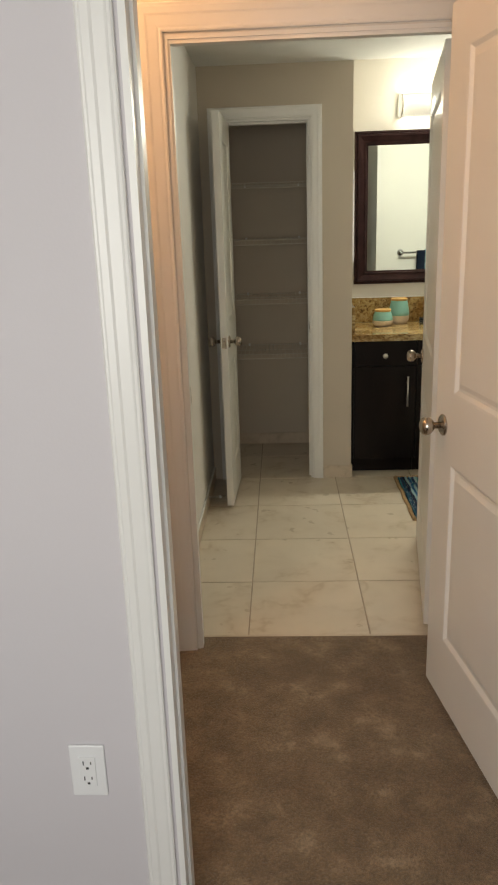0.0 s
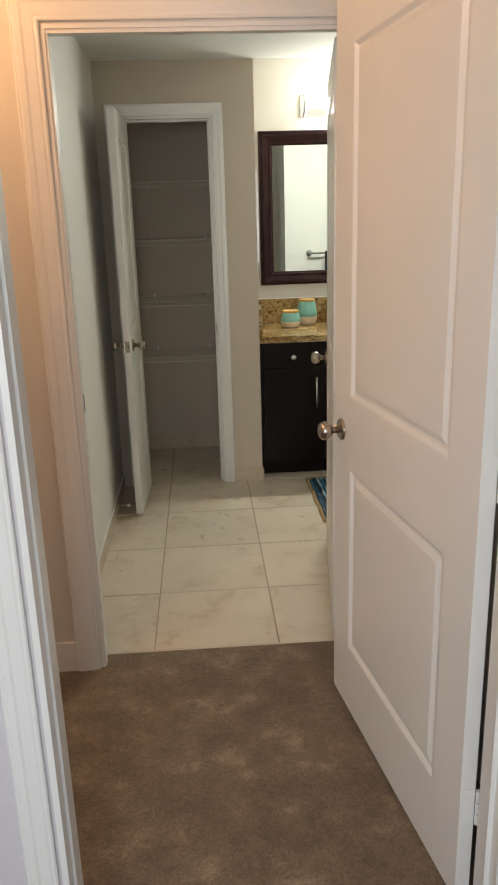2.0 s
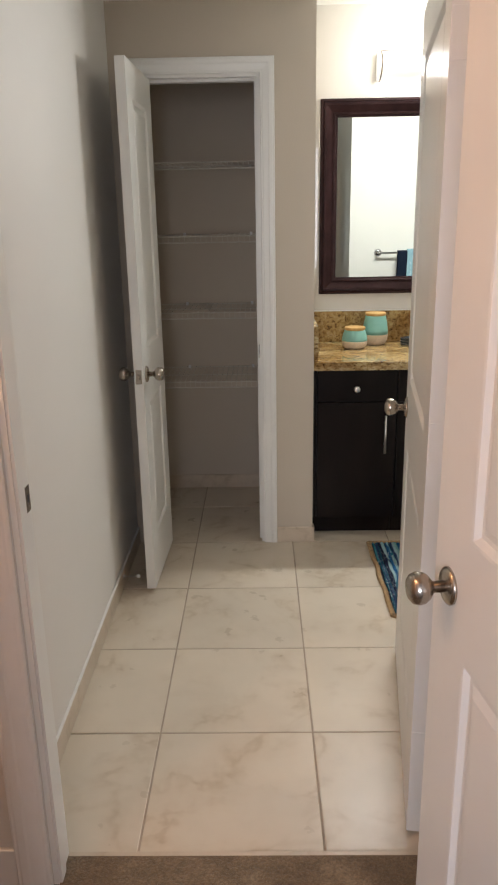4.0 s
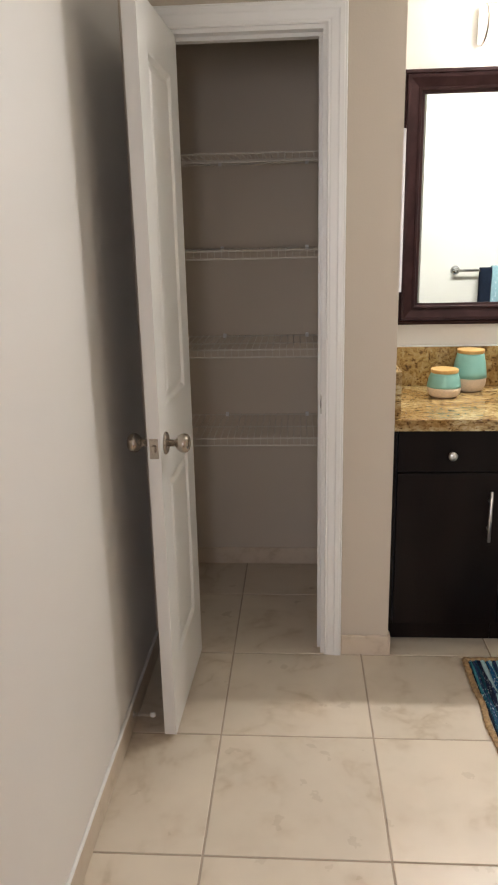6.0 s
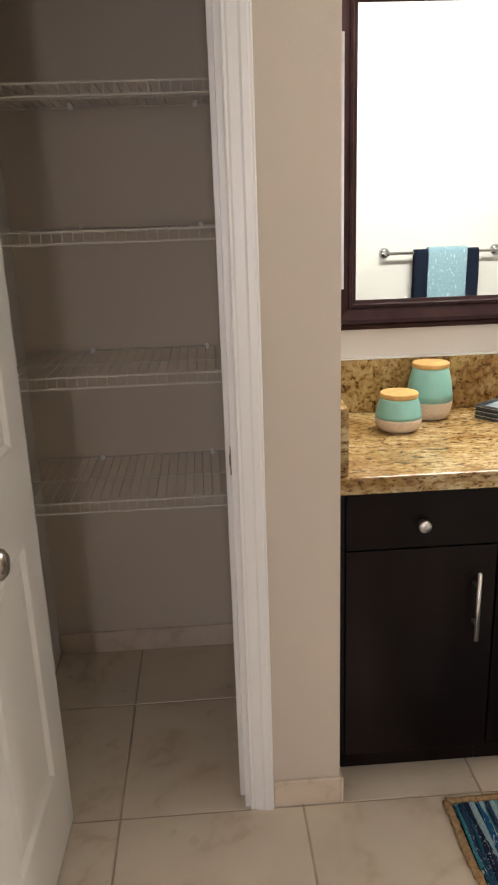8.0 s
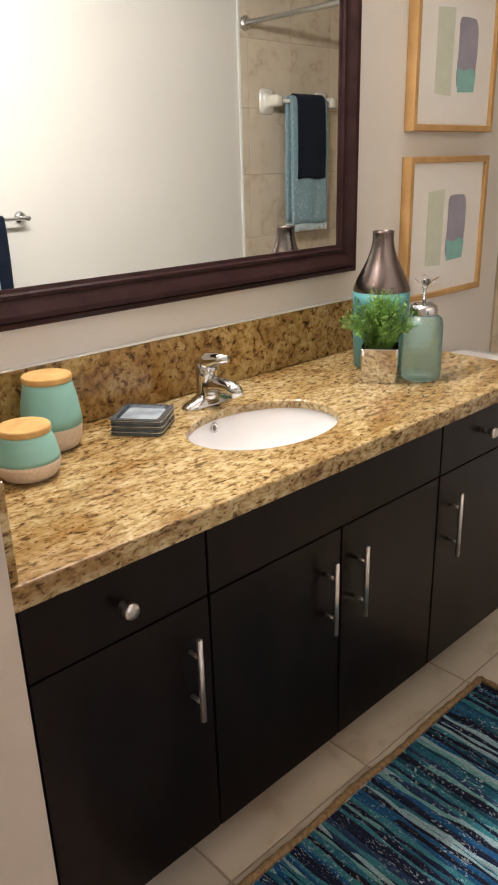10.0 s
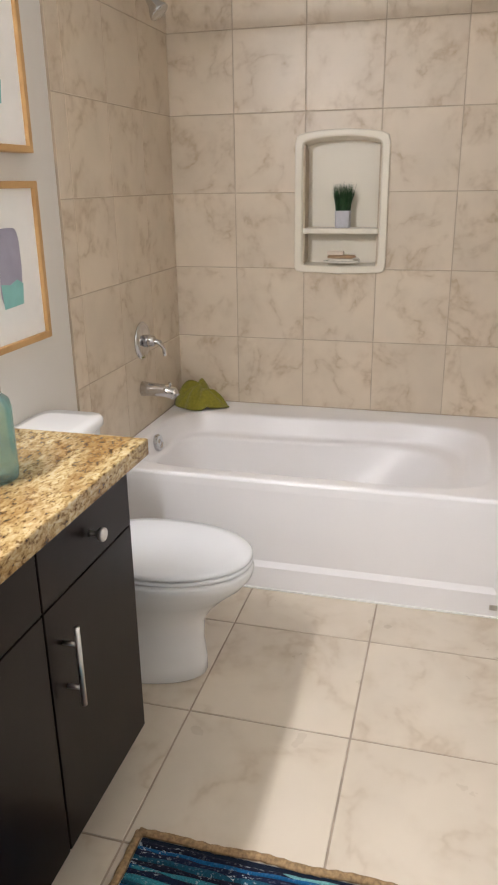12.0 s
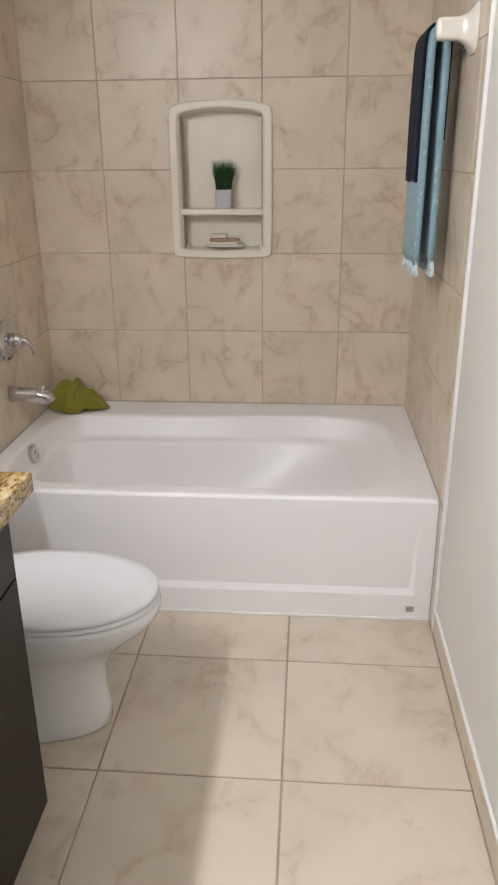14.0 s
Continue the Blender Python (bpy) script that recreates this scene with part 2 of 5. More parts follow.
MIRROR = mat("mirror_glass", (0.86, 0.93, 0.93), 0.0, metal=1.0)
FRAME = plank_wood("mirror_frame_wood", (0.020, 0.009, 0.009), (0.042, 0.020, 0.020), 0.30, (8, 8, 8))
OAK = plank_wood("light_oak", (0.42, 0.24, 0.095), (0.58, 0.36, 0.16), 0.45, (5, 5, 5))
BAMBOO = plank_wood("bamboo", (0.50, 0.29, 0.10), (0.64, 0.41, 0.17), 0.5, (14, 14, 14))
MATBOARD = mat("mat_board", (0.82, 0.80, 0.76), 0.9, var=0.01, scale=30)
INK_SAGE = mat("ink_sage", (0.60, 0.64, 0.53), 0.9, var=0.05, scale=16)
INK_MAUVE = mat("ink_mauve", (0.33, 0.31, 0.38), 0.9, var=0.10, scale=14)
INK_TEAL = mat("ink_teal", (0.22, 0.48, 0.45), 0.9, var=0.10, scale=14)
AQUA = mat("aqua_glaze", (0.21, 0.46, 0.40), 0.45, var=0.05, scale=25, bump=0.15, bump_scale=90)
SAND = mat("sand_glaze", (0.62, 0.50, 0.37), 0.75, var=0.10, scale=160, bump=0.4, bump_scale=260)
TURQ = mat("turquoise_glaze", (0.085, 0.31, 0.32), 0.35, var=0.06, scale=12)
GUNMETAL = mat("bronze_glaze", (0.20, 0.16, 0.15), 0.26, metal=1.0, var=0.12, scale=20)
SEAGLASS = tinted_glass("sea_glass", (0.56, 0.87, 0.84), 0.24, 0.82)
SLATEGLASS = mat("slate_glass", (0.045, 0.062, 0.075), 0.12, var=0.35, scale=18)
ICEGLASS = mat("pale_glass", (0.30, 0.36, 0.40), 0.10, var=0.35, scale=22)
LEAF = mat("leaf", (0.12, 0.26, 0.045), 0.5, var=0.65, scale=26)
BLADE = mat("grass_blade", (0.018, 0.065, 0.018), 0.6, var=0.4, scale=60)
SOIL = mat("soil", (0.03, 0.022, 0.015), 1.0, var=0.4, scale=80)
PEWTER = mat("planter_grey", (0.50, 0.49, 0.52), 0.5, var=0.06, scale=40)
NICHE = mat("niche_resin", (0.78, 0.72, 0.60), 0.35, var=0.02, scale=6)
NAVY = terry("navy_terry", (0.010, 0.015, 0.028))
NAVY.node_tree.nodes["Principled BSDF"].inputs["Sheen Weight"].default_value = 0.05
SKYBLUE = terry("aqua_terry", (0.25, 0.40, 0.45), 0.10)
_nt = SKYBLUE.node_tree
_pv, _ = place_vector(_nt, (90, 90, 45), False)
_old = _nt.nodes["Principled BSDF"].inputs["Base Color"].links[0].from_socket
_fl = ramp_nodes(_nt, noise_fac(_nt, _pv, 1.0, 1), [(0.62, (0, 0, 0)), (0.72, (0.50, 0.50, 0.50))])
_nt.links.new(mix_colour(_nt, _fl, _old, (0.72, 0.80, 0.82)), _nt.nodes["Principled BSDF"].inputs["Base Color"])
LIME = terry("olive_terry", (0.25, 0.225, 0.03), 0.14)
JUTE = mat("jute", (0.34, 0.22, 0.11), 1.0, var=0.35, scale=110, bump=1.0, bump_scale=300)
RAG = rag_weave()
PLASTIC = mat("white_plastic", (0.80, 0.80, 0.80), 0.35, var=0.01, scale=20)
SLOT = mat("slot_black", (0.02, 0.02, 0.02), 0.6)
# white coating; its brown cast stands in for the closet's shade
WIRE = mat("white_wire", (0.62, 0.58, 0.51), 0.4, var=0.03, scale=30)
BONE = mat("bone_ceramic", (0.76, 0.72, 0.63), 0.18, var=0.02, scale=10)
TBASE = marble_tile("base_tile", (0.62, 0.52, 0.41), (0.42, 0.32, 0.22), 5.0, 0.35, 0.5)
SHADE = glow("lit_shade", (0.97, 1.0, 0.98), 0.42)
SOAPBAR = mat("soap_bar", (0.72, 0.60, 0.50), 0.6, var=0.05, scale=40)
BRISTLE = mat("brush_wood", (0.38, 0.24, 0.13), 0.6, var=0.2, scale=60)

# ==== mesh helpers ====


def obj(name, bm, material, parent=None, label="", smooth=False):
    me = bpy.data.meshes.new(name)
    bm.normal_update()
    bm.to_mesh(me)
    bm.free()
    if smooth:
        for p in me.polygons:
            p.use_smooth = True
    if material:
        me.materials.append(material)
    ob = new(name, me)
    if parent:
        ob.parent = parent
    if label:
        ob["label"] = label
    return ob


def part(name, bm, material, parent, label="", smooth=False):
    return obj(name, bm, material, parent, label, smooth)


def structure(name, bm, material, label, category="", smooth=False):
    return tagged(obj(name, bm, material, None, "", smooth), label, category or name.split("_")[0], kind="structure")


def add_box(bm, x0, y0, z0, x1, y1, z1, bevel=0.0, seg=2):
    m = Matrix.LocRotScale(((x0 + x1) / 2, (y0 + y1) / 2, (z0 + z1) / 2), None, (abs(x1 - x0), abs(y1 - y0), abs(z1 - z0)))
    vs = bmesh.ops.create_cube(bm, size=1.0, matrix=m)["verts"]
    if bevel:
        es = list({e for v in vs for e in v.link_edges})
        bmesh.ops.bevel(bm, geom=es, offset=bevel, segments=seg, profile=0.5, affect="EDGES")
    return bm


def box(x0, y0, z0, x1, y1, z1, bevel=0.0, seg=2):
    return add_box(bmesh.new(), x0, y0, z0, x1, y1, z1, bevel, seg)


def empty(name, x, y, z, rz=0):
    ob = new(name)
    ob.empty_display_size = 0.05
    ob.matrix_world = pose(x, y, z, 0, 0, rz)
    return ob


def thing(name, x, y, z, rz=0, label="", category="", group="", kind=""):
    return tagged(empty(name, x, y, z, rz), label, category, group, kind)


def add_loops(bm, loops, cap_start=True, cap_end=True, closed=True):
    rows = [[bm.verts.new(p) for p in loop] for loop in loops]
    n = len(rows[0])
    for a, b in zip(rows, rows[1:]):
        for i in range(n if closed else n - 1):
            j = (i + 1) % n
            bm.faces.new((a[i], a[j], b[j], b[i]))
    if cap_start:
        bm.faces.new(list(reversed(rows[0])))
    if cap_end:
        bm.faces.new(rows[-1])
    return bm


def loft(loops, cap_start=True, cap_end=True, closed=True):
    bm = add_loops(bmesh.new(), loops, cap_start, cap_end, closed)
    bmesh.ops.recalc_face_normals(bm, faces=bm.faces)
    return bm


def lathe(profile, n=32, caps=True):
    loops = [[(r * math.cos(2 * math.pi * i / n), r * math.sin(2 * math.pi * i / n), z) for i in range(n)] for r, z in profile]
    return loft(loops, caps, caps)


def turned(bm, m):
    bmesh.ops.transform(bm, matrix=m, verts=bm.verts)
    return bm


def add_tube(bm, pts, r, n=10):
    pts = [Vector(p) for p in pts]
    loops = []
    for i, p in enumerate(pts):
        d = (pts[min(i + 1, len(pts) - 1)] - pts[max(i - 1, 0)]).normalized()
        up = Vector((0, 0, 1)) if abs(d.z) < 0.95 else Vector((1, 0, 0))
        u = d.cross(up).normalized()
        w = u.cross(d)
        rr = r[i] if isinstance(r, (list, tuple)) else r
        loops.append([p + rr * (math.cos(2 * math.pi * k / n) * u + math.sin(2 * math.pi * k / n) * w) for k in range(n)])
    return add_loops(bm, loops)


def tube(pts, r, n=10):
    bm = add_tube(bmesh.new(), pts, r, n)
    bmesh.ops.recalc_face_normals(bm, faces=bm.faces)
    return bm


def soften(ob, width=0.002, segments=2):
    md = ob.modifiers.new("bevel", "BEVEL")
    md.width, md.segments, md.limit_method, md.angle_limit = width, segments, "ANGLE", radians(40)
    return ob


def rounded(n, a, b, power=2.0, cx=0.0, cy=0.0):
    """Points round a superellipse."""
    out = []
    for i in range(n):
        t = 2 * math.pi * i / n
        c, s = math.cos(t), math.sin(t)
        out.append((cx + a * math.copysign(abs(c) ** (2 / power), c), cy + b * math.copysign(abs(s) ** (2 / power), s)))
    return out


# ==== setting ====
CEILING = 2.44
XL, XR = 0.145, 4.375          # side wall of the entry; tiled wall at the end of the tub
YM, YT = 0.595, -0.94          # mirror wall; towel wall
H = CEILING


def wall(name, boxes, label, material=None):
    bm = bmesh.new()
    for b in boxes:
        add_box(bm, *b)
    return structure(name, bm, material or WALL, label, "wall")


wall("wall_west", [(XL - 0.115, -1.84, 0, XL, 0.88, H)], "smooth painted wall beside the open closet door, colour lightened as lit", WALL_LIT)
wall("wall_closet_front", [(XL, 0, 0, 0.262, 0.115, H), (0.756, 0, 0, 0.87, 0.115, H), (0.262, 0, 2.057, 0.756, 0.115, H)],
     "painted wall with a narrow closet doorway, colour browned for shade", WALL_SHADED)
wall("wall_partition", [(0.87, 0, 0, 0.985, 0.765, H)], "short painted wall between closet and vanity, colour browned for shade", WALL_SHADED)
wall("wall_closet_back", [(XL, 0.765, 0, 0.985, 0.88, H)], "painted back wall of the linen closet, colour browned for shade", WALL_SHADED)
wall("wall_north", [(0.985, YM, 0, XR + 0.2, 0.71, H)], "off-white painted wall behind vanity and mirror")
NY0, NY1, NZ0, NZ1 = -0.321, -0.012, 1.071, 1.60     # hole for the shower niche
wall("wall_east", [(XR + 0.002, YT - 0.115, 0, XR + 0.2, NY0, H), (XR + 0.002, NY1, 0, XR + 0.2, YM, H), (XR + 0.002, NY0, 0, XR + 0.2, NY1, NZ0),
                   (XR + 0.002, NY0, NZ1, XR + 0.2, NY1, H), (XR + 0.13, NY0, NZ0, XR + 0.2, NY1, NZ1)], "tiled wall at the far end of the bathtub", WGROUT)
wall("wall_towel", [(1.38, YT - 0.115, 0, XR + 0.002, YT, H)], "white painted wall with the towel bar")
wall("wall_entry_side", [(1.38, -1.84, 0, 1.495, YT - 0.115, H)], "painted return wall behind the bathroom door")
wall("wall_doorway", [(-0.6, -1.93, 0, 0.246, -1.84, H), (1.152, -1.93, 0, 1.495, -1.84, H), (0.246, -1.93, 2.045, 1.152, -1.84, H)],
     "painted wall with the bathroom doorway")
wall("wall_hall_west", [(-0.6, -2.99, 0, -0.5, -1.93, H)], "painted side wall of the carpeted hall")
wall("wall_hall_east", [(1.36, -2.99, 0, 1.475, -1.93, H)], "painted hall wall behind the open door")
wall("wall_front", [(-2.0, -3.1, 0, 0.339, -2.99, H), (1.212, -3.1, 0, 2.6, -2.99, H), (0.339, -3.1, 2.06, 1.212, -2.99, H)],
     "painted wall with an outlet beside the doorway, tinted for window light", WALL_DAYLIT)
wall("wall_room_west", [(-2.1, -5.8, 0, -2.0, -2.99, H)], "painted side wall of the bedroom, tinted for window light", WALL_DAYLIT)
wall("wall_room_east", [(2.6, -5.8, 0, 2.7, -2.99, H)], "painted side wall of the bedroom, tinted for window light", WALL_DAYLIT)
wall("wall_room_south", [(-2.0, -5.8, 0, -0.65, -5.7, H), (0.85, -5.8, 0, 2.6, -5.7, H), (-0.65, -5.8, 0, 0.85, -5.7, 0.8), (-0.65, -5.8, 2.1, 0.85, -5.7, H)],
     "painted wall with a window opening, tinted for window light", WALL_DAYLIT)
structure("ceiling", box(-2.1, -5.8, H, XR + 0.2, 0.88, H + 0.1), CEIL, "flat white painted ceiling", "ceiling")
structure("ceiling_dropped", box(XL, -1.84, 2.325, XR, 0.0, H - 0.0005), CEIL, "lower flat white ceiling over the bathroom entry", "ceiling")
FLOOR = structure("floor", box(0.01, -1.846, -0.12, XR + 0.2, 0.88, -0.0025), GROUT, "cream marbled square floor tiles in thin grey grout", "floor")
structure("floor_carpet", box(-0.6, -3.0, -0.12, 1.475, -1.846, 0.004), CARPET, "brown short-pile carpet with worn paler patches", "floor")
WFLOOR = structure("floor_wood", box(-2.1, -5.8, -0.12, 2.7, -3.0, -0.004), SHADOWGAP, "dark brown wood plank floor of the bedroom", "floor")
structure("threshold_tile", box(0.246, -1.850, -0.01, 1.152, -1.836, 0.005, 0.002), TBASE, "pale narrow strip between carpet and tiles", "threshold")
structure("threshold_wood", box(0.339, -3.045, -0.01, 1.212, -2.997, 0.008, 0.003), WOOD, "dark wood strip at the carpet's edge", "threshold")


CASING = [(0.0, 0.0), (0.0, 0.010), (0.005, 0.0122), (0.012, 0.0115), (0.018, 0.0130), (0.046, 0.0150), (0.053, 0.0172), (0.070, 0.0180), (0.075, 0.0165), (0.080, 0.0170), (0.085, 0.014), (0.085, 0.0)]


def casing(name, x0, x1, z1, y, side, width, label, reveal=0.006):
    """Door surround with a moulded profile, mitred at the head; side -1 stands proud towards -y."""
    k = (width) / 0.085
    rows = []
    for st in range(4):
        row = []
        for d, h in CASING:
            o = reveal + d * k
            x = x0 - o if st < 2 else x1 + o
            z = 0.0 if st in (0, 3) else z1 + o
            row.append((x, y + side * h, z))
        rows.append(row)
    ob = structure(name, loft(rows, True, True), TRIM, label, "door casing")
    return ob


def jamb(name, x0, x1, z1, y0, y1, label, stop_y=None):
    bm = bmesh.new()
    t = 0.012
    add_box(bm, x0, y0, 0, x0 + t, y1, z1 - t)
    add_box(bm, x1 - t, y0, 0, x1, y1, z1 - t)
    add_box(bm, x0, y0, z1 - t, x1, y1, z1)
    if stop_y is not None:
        add_box(bm, x0 + t, stop_y, 0, x0 + t + 0.006, stop_y + 0.035, z1 - t - 0.011)
        add_box(bm, x1 - t - 0.011, stop_y, 0, x1 - t, stop_y + 0.035, z1 - t - 0.011)
        add_box(bm, x0 + t, stop_y, z1 - t - 0.011, x1 - t, stop_y + 0.035, z1 - t)
    return structure(name, bm, TRIM, label, "door jamb")


casing("trim_bathroom_door", 0.250, 1.148, 2.045, -1.93, -1, 0.078, "white moulded door casing round the bathroom doorway")
jamb("trim_bathroom_jamb", 0.246, 1.152, 2.045, -1.93, -1.84, "white painted door jamb", -1.925)
casing("trim_hall_door", 0.339, 1.212, 2.06, -3.10, -1, 0.057, "white moulded door casing with fine fluting")
jamb("trim_hall_jamb", 0.339, 1.212, 2.06, -3.10, -2.99, "white painted door jamb of the hall doorway", -3.065)
casing("trim_closet_door", 0.262, 0.750, 2.051, 0.0, -1, 0.060, "white moulded door casing round the closet")
jamb("trim_closet_jamb", 0.262, 0.756, 2.057, 0.0, 0.115, "white painted closet door jamb", 0.04)


def board(name, x0, y0, x1, y1, h, material, label, t=0.012):
    """A skirting along a wall; t is its thickness towards the room."""
    ob = structure(name, box(x0, y0, 0, x1, y1, h, 0.003, 2), material, label, "baseboard")
    return ob


board("baseboard_west", XL, -1.838, XL + 0.009, -0.002, 0.075, TBASE, "cream tile baseboard along the entry wall")
structure("trim_caulk_west", box(XL, -1.838, 0.075, XL + 0.009, -0.002, 0.084, 0.003), TRIM, "thin white caulk line above the tile base", "caulk")
board("baseboard_closet", 0.817, -0.009, 0.985, 0.0, 0.075, TBASE, "cream tile baseboard at the wall end")
board("baseboard_partition", 0.985, -0.009, 0.994, 0.035, 0.075, TBASE, "cream tile baseboard at the wall corner")
board("baseboard_closet_back", XL, 0.756, 0.87, 0.765, 0.079, TBASE, "cream tile baseboard inside the closet")
board("baseboard_towel_wall", 1.38, YT, 3.445, YT + 0.009, 0.075, TBASE, "cream tile baseboard under the towel wall")
structure("trim_caulk_towel_wall", box(1.38, YT, 0.075, 3.445, YT + 0.009, 0.084, 0.003), TRIM, "thin white caulk line above the tile base", "caulk")
board("baseboard_hall", -0.5, -1.942, 0.170, -1.93, 0.115, TRIM, "white painted wooden baseboard in the hall")
board("baseboard_bedroom", -2.0, -3.112, 0.277, -3.10, 0.13, TRIM, "white painted wooden baseboard under the outlet")
board("baseboard_bedroom_right", 1.277, -3.112, 2.6, -3.10, 0.13, TRIM, "white painted wooden baseboard of the bedroom")
structure("trim_tile_edge", box(3.378, YT, 0.0, 3.390, YT + 0.011, H - 0.001, 0.002), TRIM, "white edge strip where the shower tiles end", "trim")
structure("trim_tub_caulk", box(3.439, YT + 0.012, 0.0, 3.4455, YM - 0.012, 0.006, 0.001), TRIM, "white caulk line at the foot of the bathtub", "caulk")
# window of the bedroom, behind the walker
WIN = structure("window_1", box(-0.65, -5.76, 2.06, 0.85, -5.73, 2.1), TRIM, "white framed bedroom window", "window")
part("window_sill", box(-0.648, -5.78, 0.801, 0.848, -5.66, 0.825, 0.004), TRIM, WIN)
part("window_frame", add_box(add_box(box(-0.65, -5.76, 0.826, -0.61, -5.73, 2.06), 0.81, -5.76, 0.826, 0.85, -5.73, 2.06), 0.08, -5.79, 0.826, 0.12, -5.765, 2.06), TRIM, WIN)

# ==== doors ====


def add_panel_face(bm, w, h, y, s, panels):
    """One moulded face of a door leaf at depth y; s is the sign of its outward y."""
    xs = [0.0, panels[0][0], panels[0][1], w]
    zs = [0.0] + [z for p in panels for z in (p[2], p[3])] + [h]
    for i in range(3):
        for j in range(len(zs) - 1):
            if i == 1 and j % 2 == 1:
                p = panels[j // 2]
                rings = [(0.0, 0.0), (0.006, 0.001), (0.016, 0.009), (0.024, 0.009), (0.040, 0.003), (0.050, 0.0025)]
                rows = []
                for ins, dep in rings:
                    a, b, c, d = p[0] + ins, p[1] - ins, p[2] + ins, p[3] - ins
                    rows.append([bm.verts.new((x, y - s * dep, z)) for x, z in ((a, c), (b, c), (b, d), (a, d))])
                for r0, r1 in zip(rows, rows[1:]):
                    for k in range(4):
                        bm.faces.new((r0[k], r0[(k + 1) % 4], r1[(k + 1) % 4], r1[k]))
                bm.faces.new(rows[-1])
            else:
                a, b, c, d = xs[i], xs[i + 1], zs[j], zs[j + 1]
                bm.faces.new([bm.verts.new((x, y, z)) for x, z in ((a, c), (b, c), (b, d), (a, d))])


def knob_set(parent, x, z, thick):
    for s in (1, -1):
        y = thick if s > 0 else 0.0
        m = Matrix.Translation((x, y, z)) @ pose(0, 0, 0, -90 * s, 0, 0)
        k = part("knob", turned(lathe([(0.010, 0.006), (0.010, 0.028), (0.014, 0.032), (0.021, 0.037), (0.0265, 0.046), (0.0275, 0.054), (0.025, 0.063), (0.018, 0.069), (0.006, 0.0715)], 28), m), NICKEL, parent, "satin nickel ball knob", True)
        part("rose", turned(lathe([(0.032, 0.0), (0.032, 0.004), (0.027, 0.008), (0.015, 0.010), (0.011, 0.011)], 28), m), NICKEL, k, "", True)


def door_leaf(name, w, h, thick, hinge, angle, label, knob_z=0.905, hinges=()):
    d = thing(name, *hinge, angle, label, "door", kind="structure")
    sx = 0.128 if w > 0.7 else 0.10
    panels = [(sx, w - sx, 0.212, 0.795), (sx, w - sx, 1.000, h - 0.118)]
    bm = bmesh.new()
    add_panel_face(bm, w, h, thick, 1, panels)
    add_panel_face(bm, w, h, 0.0, -1, panels)
    for a, b in (((0, 0), (w, 0)), ((w, 0), (w, h)), ((w, h), (0, h)), ((0, h), (0, 0))):
        bm.faces.new([bm.verts.new(p) for p in ((a[0], 0, a[1]), (b[0], 0, b[1]), (b[0], thick, b[1]), (a[0], thick, a[1]))])
    bmesh.ops.remove_doubles(bm, verts=bm.verts, dist=0.0002)
    bmesh.ops.recalc_face_normals(bm, faces=bm.faces)
    soften(part("leaf", bm, TRIM, d), 0.0015, 2)
    knob_set(d, w - 0.062, knob_z, thick)
    lp = part("latch_plate", box(w - 0.001, thick / 2 - 0.012, knob_z - 0.028, w + 0.0015, thick / 2 + 0.012, knob_z + 0.028, 0.0008), NICKEL, d)
    part("latch_bolt", box(w, thick / 2 - 0.006, knob_z - 0.010, w + 0.009, thick / 2 + 0.006, knob_z + 0.010, 0.003), NICKEL, lp)
    for z in hinges:
        hg = part("hinge", box(-0.0025, 0.003, z - 0.045, 0.0, thick - 0.002, z + 0.045, 0.0008), TRIM, d, "white painted butt hinge")
        bm = bmesh.new()
        for k in range(3):
            turned_b = lathe([(0.006, 0.001), (0.006, 0.028)], 12)
            me = bpy.data.meshes.new("tmp")
            turned_b.to_mesh(me)
            turned_b.free()
            n0 = len(bm.verts)
            bm.from_mesh(me)
            bpy.data.meshes.remove(me)
            bm.verts.ensure_lookup_table()
            bmesh.ops.translate(bm, verts=bm.verts[n0:], vec=(-0.007, -0.004, z - 0.045 + 0.03 * k))
        part("barrel", bm, TRIM, hg)
    return d


door_leaf("door_closet", 0.488, 2.025, 0.036, (0.275, -0.004, 0.012), -92, "narrow white two-panel closet door standing wide open", 0.905)
door_leaf("door_bathroom", 0.835, 2.022, 0.035, (1.133, -1.787, 0.012), 81.9, "white two-panel bathroom door standing open", 0.905, (0.25, 1.02, 1.8))
door_leaf("door_hall", 0.849, 2.022, 0.035, (1.200, -2.967, 0.020), 98.4, "white two-panel hall door standing open over carpet", 0.895, (0.25, 1.0, 1.78))
sp = tagged(obj("strike_plate", box(0.7415, 0.008, 0.893, 0.745, 0.034, 0.953, 0.0005), NICKEL), "small satin nickel strike plate on the closet jamb", "strike plate")
part("bolt_hole", box(0.7405, 0.016, 0.912, 0.7417, 0.028, 0.934), SLOT, sp)
sp2 = tagged(obj("strike_plate", box(0.2575, -1.868, 0.918, 0.2592, -1.843, 0.974, 0.0005), NICKEL), "small satin nickel strike plate on the bathroom jamb", "strike plate")
part("bolt_hole", box(0.2590, -1.860, 0.937, 0.2596, -1.851, 0.955), SLOT, sp2)
ds = thing("door_stop", XL + 0.009, -0.45, 0.05, 0, "spring door stop with a white tip on the base tile", "door stop")
bm = bmesh.new()
add_tube(bm, [(0.004 + 0.05 * i / 80, 0.005 * math.cos(i * 0.7), 0.005 * math.sin(i * 0.7)) for i in range(81)], 0.0011, 5)
part("spring", bm, STEEL, ds)
part("tip", turned(lathe([(0.006, 0.0), (0.008, 0.003), (0.008, 0.012), (0.005, 0.015)], 14), pose(0.054, 0, 0, 0, 90, 0)), PLASTIC, ds, "white rubber tip", True)
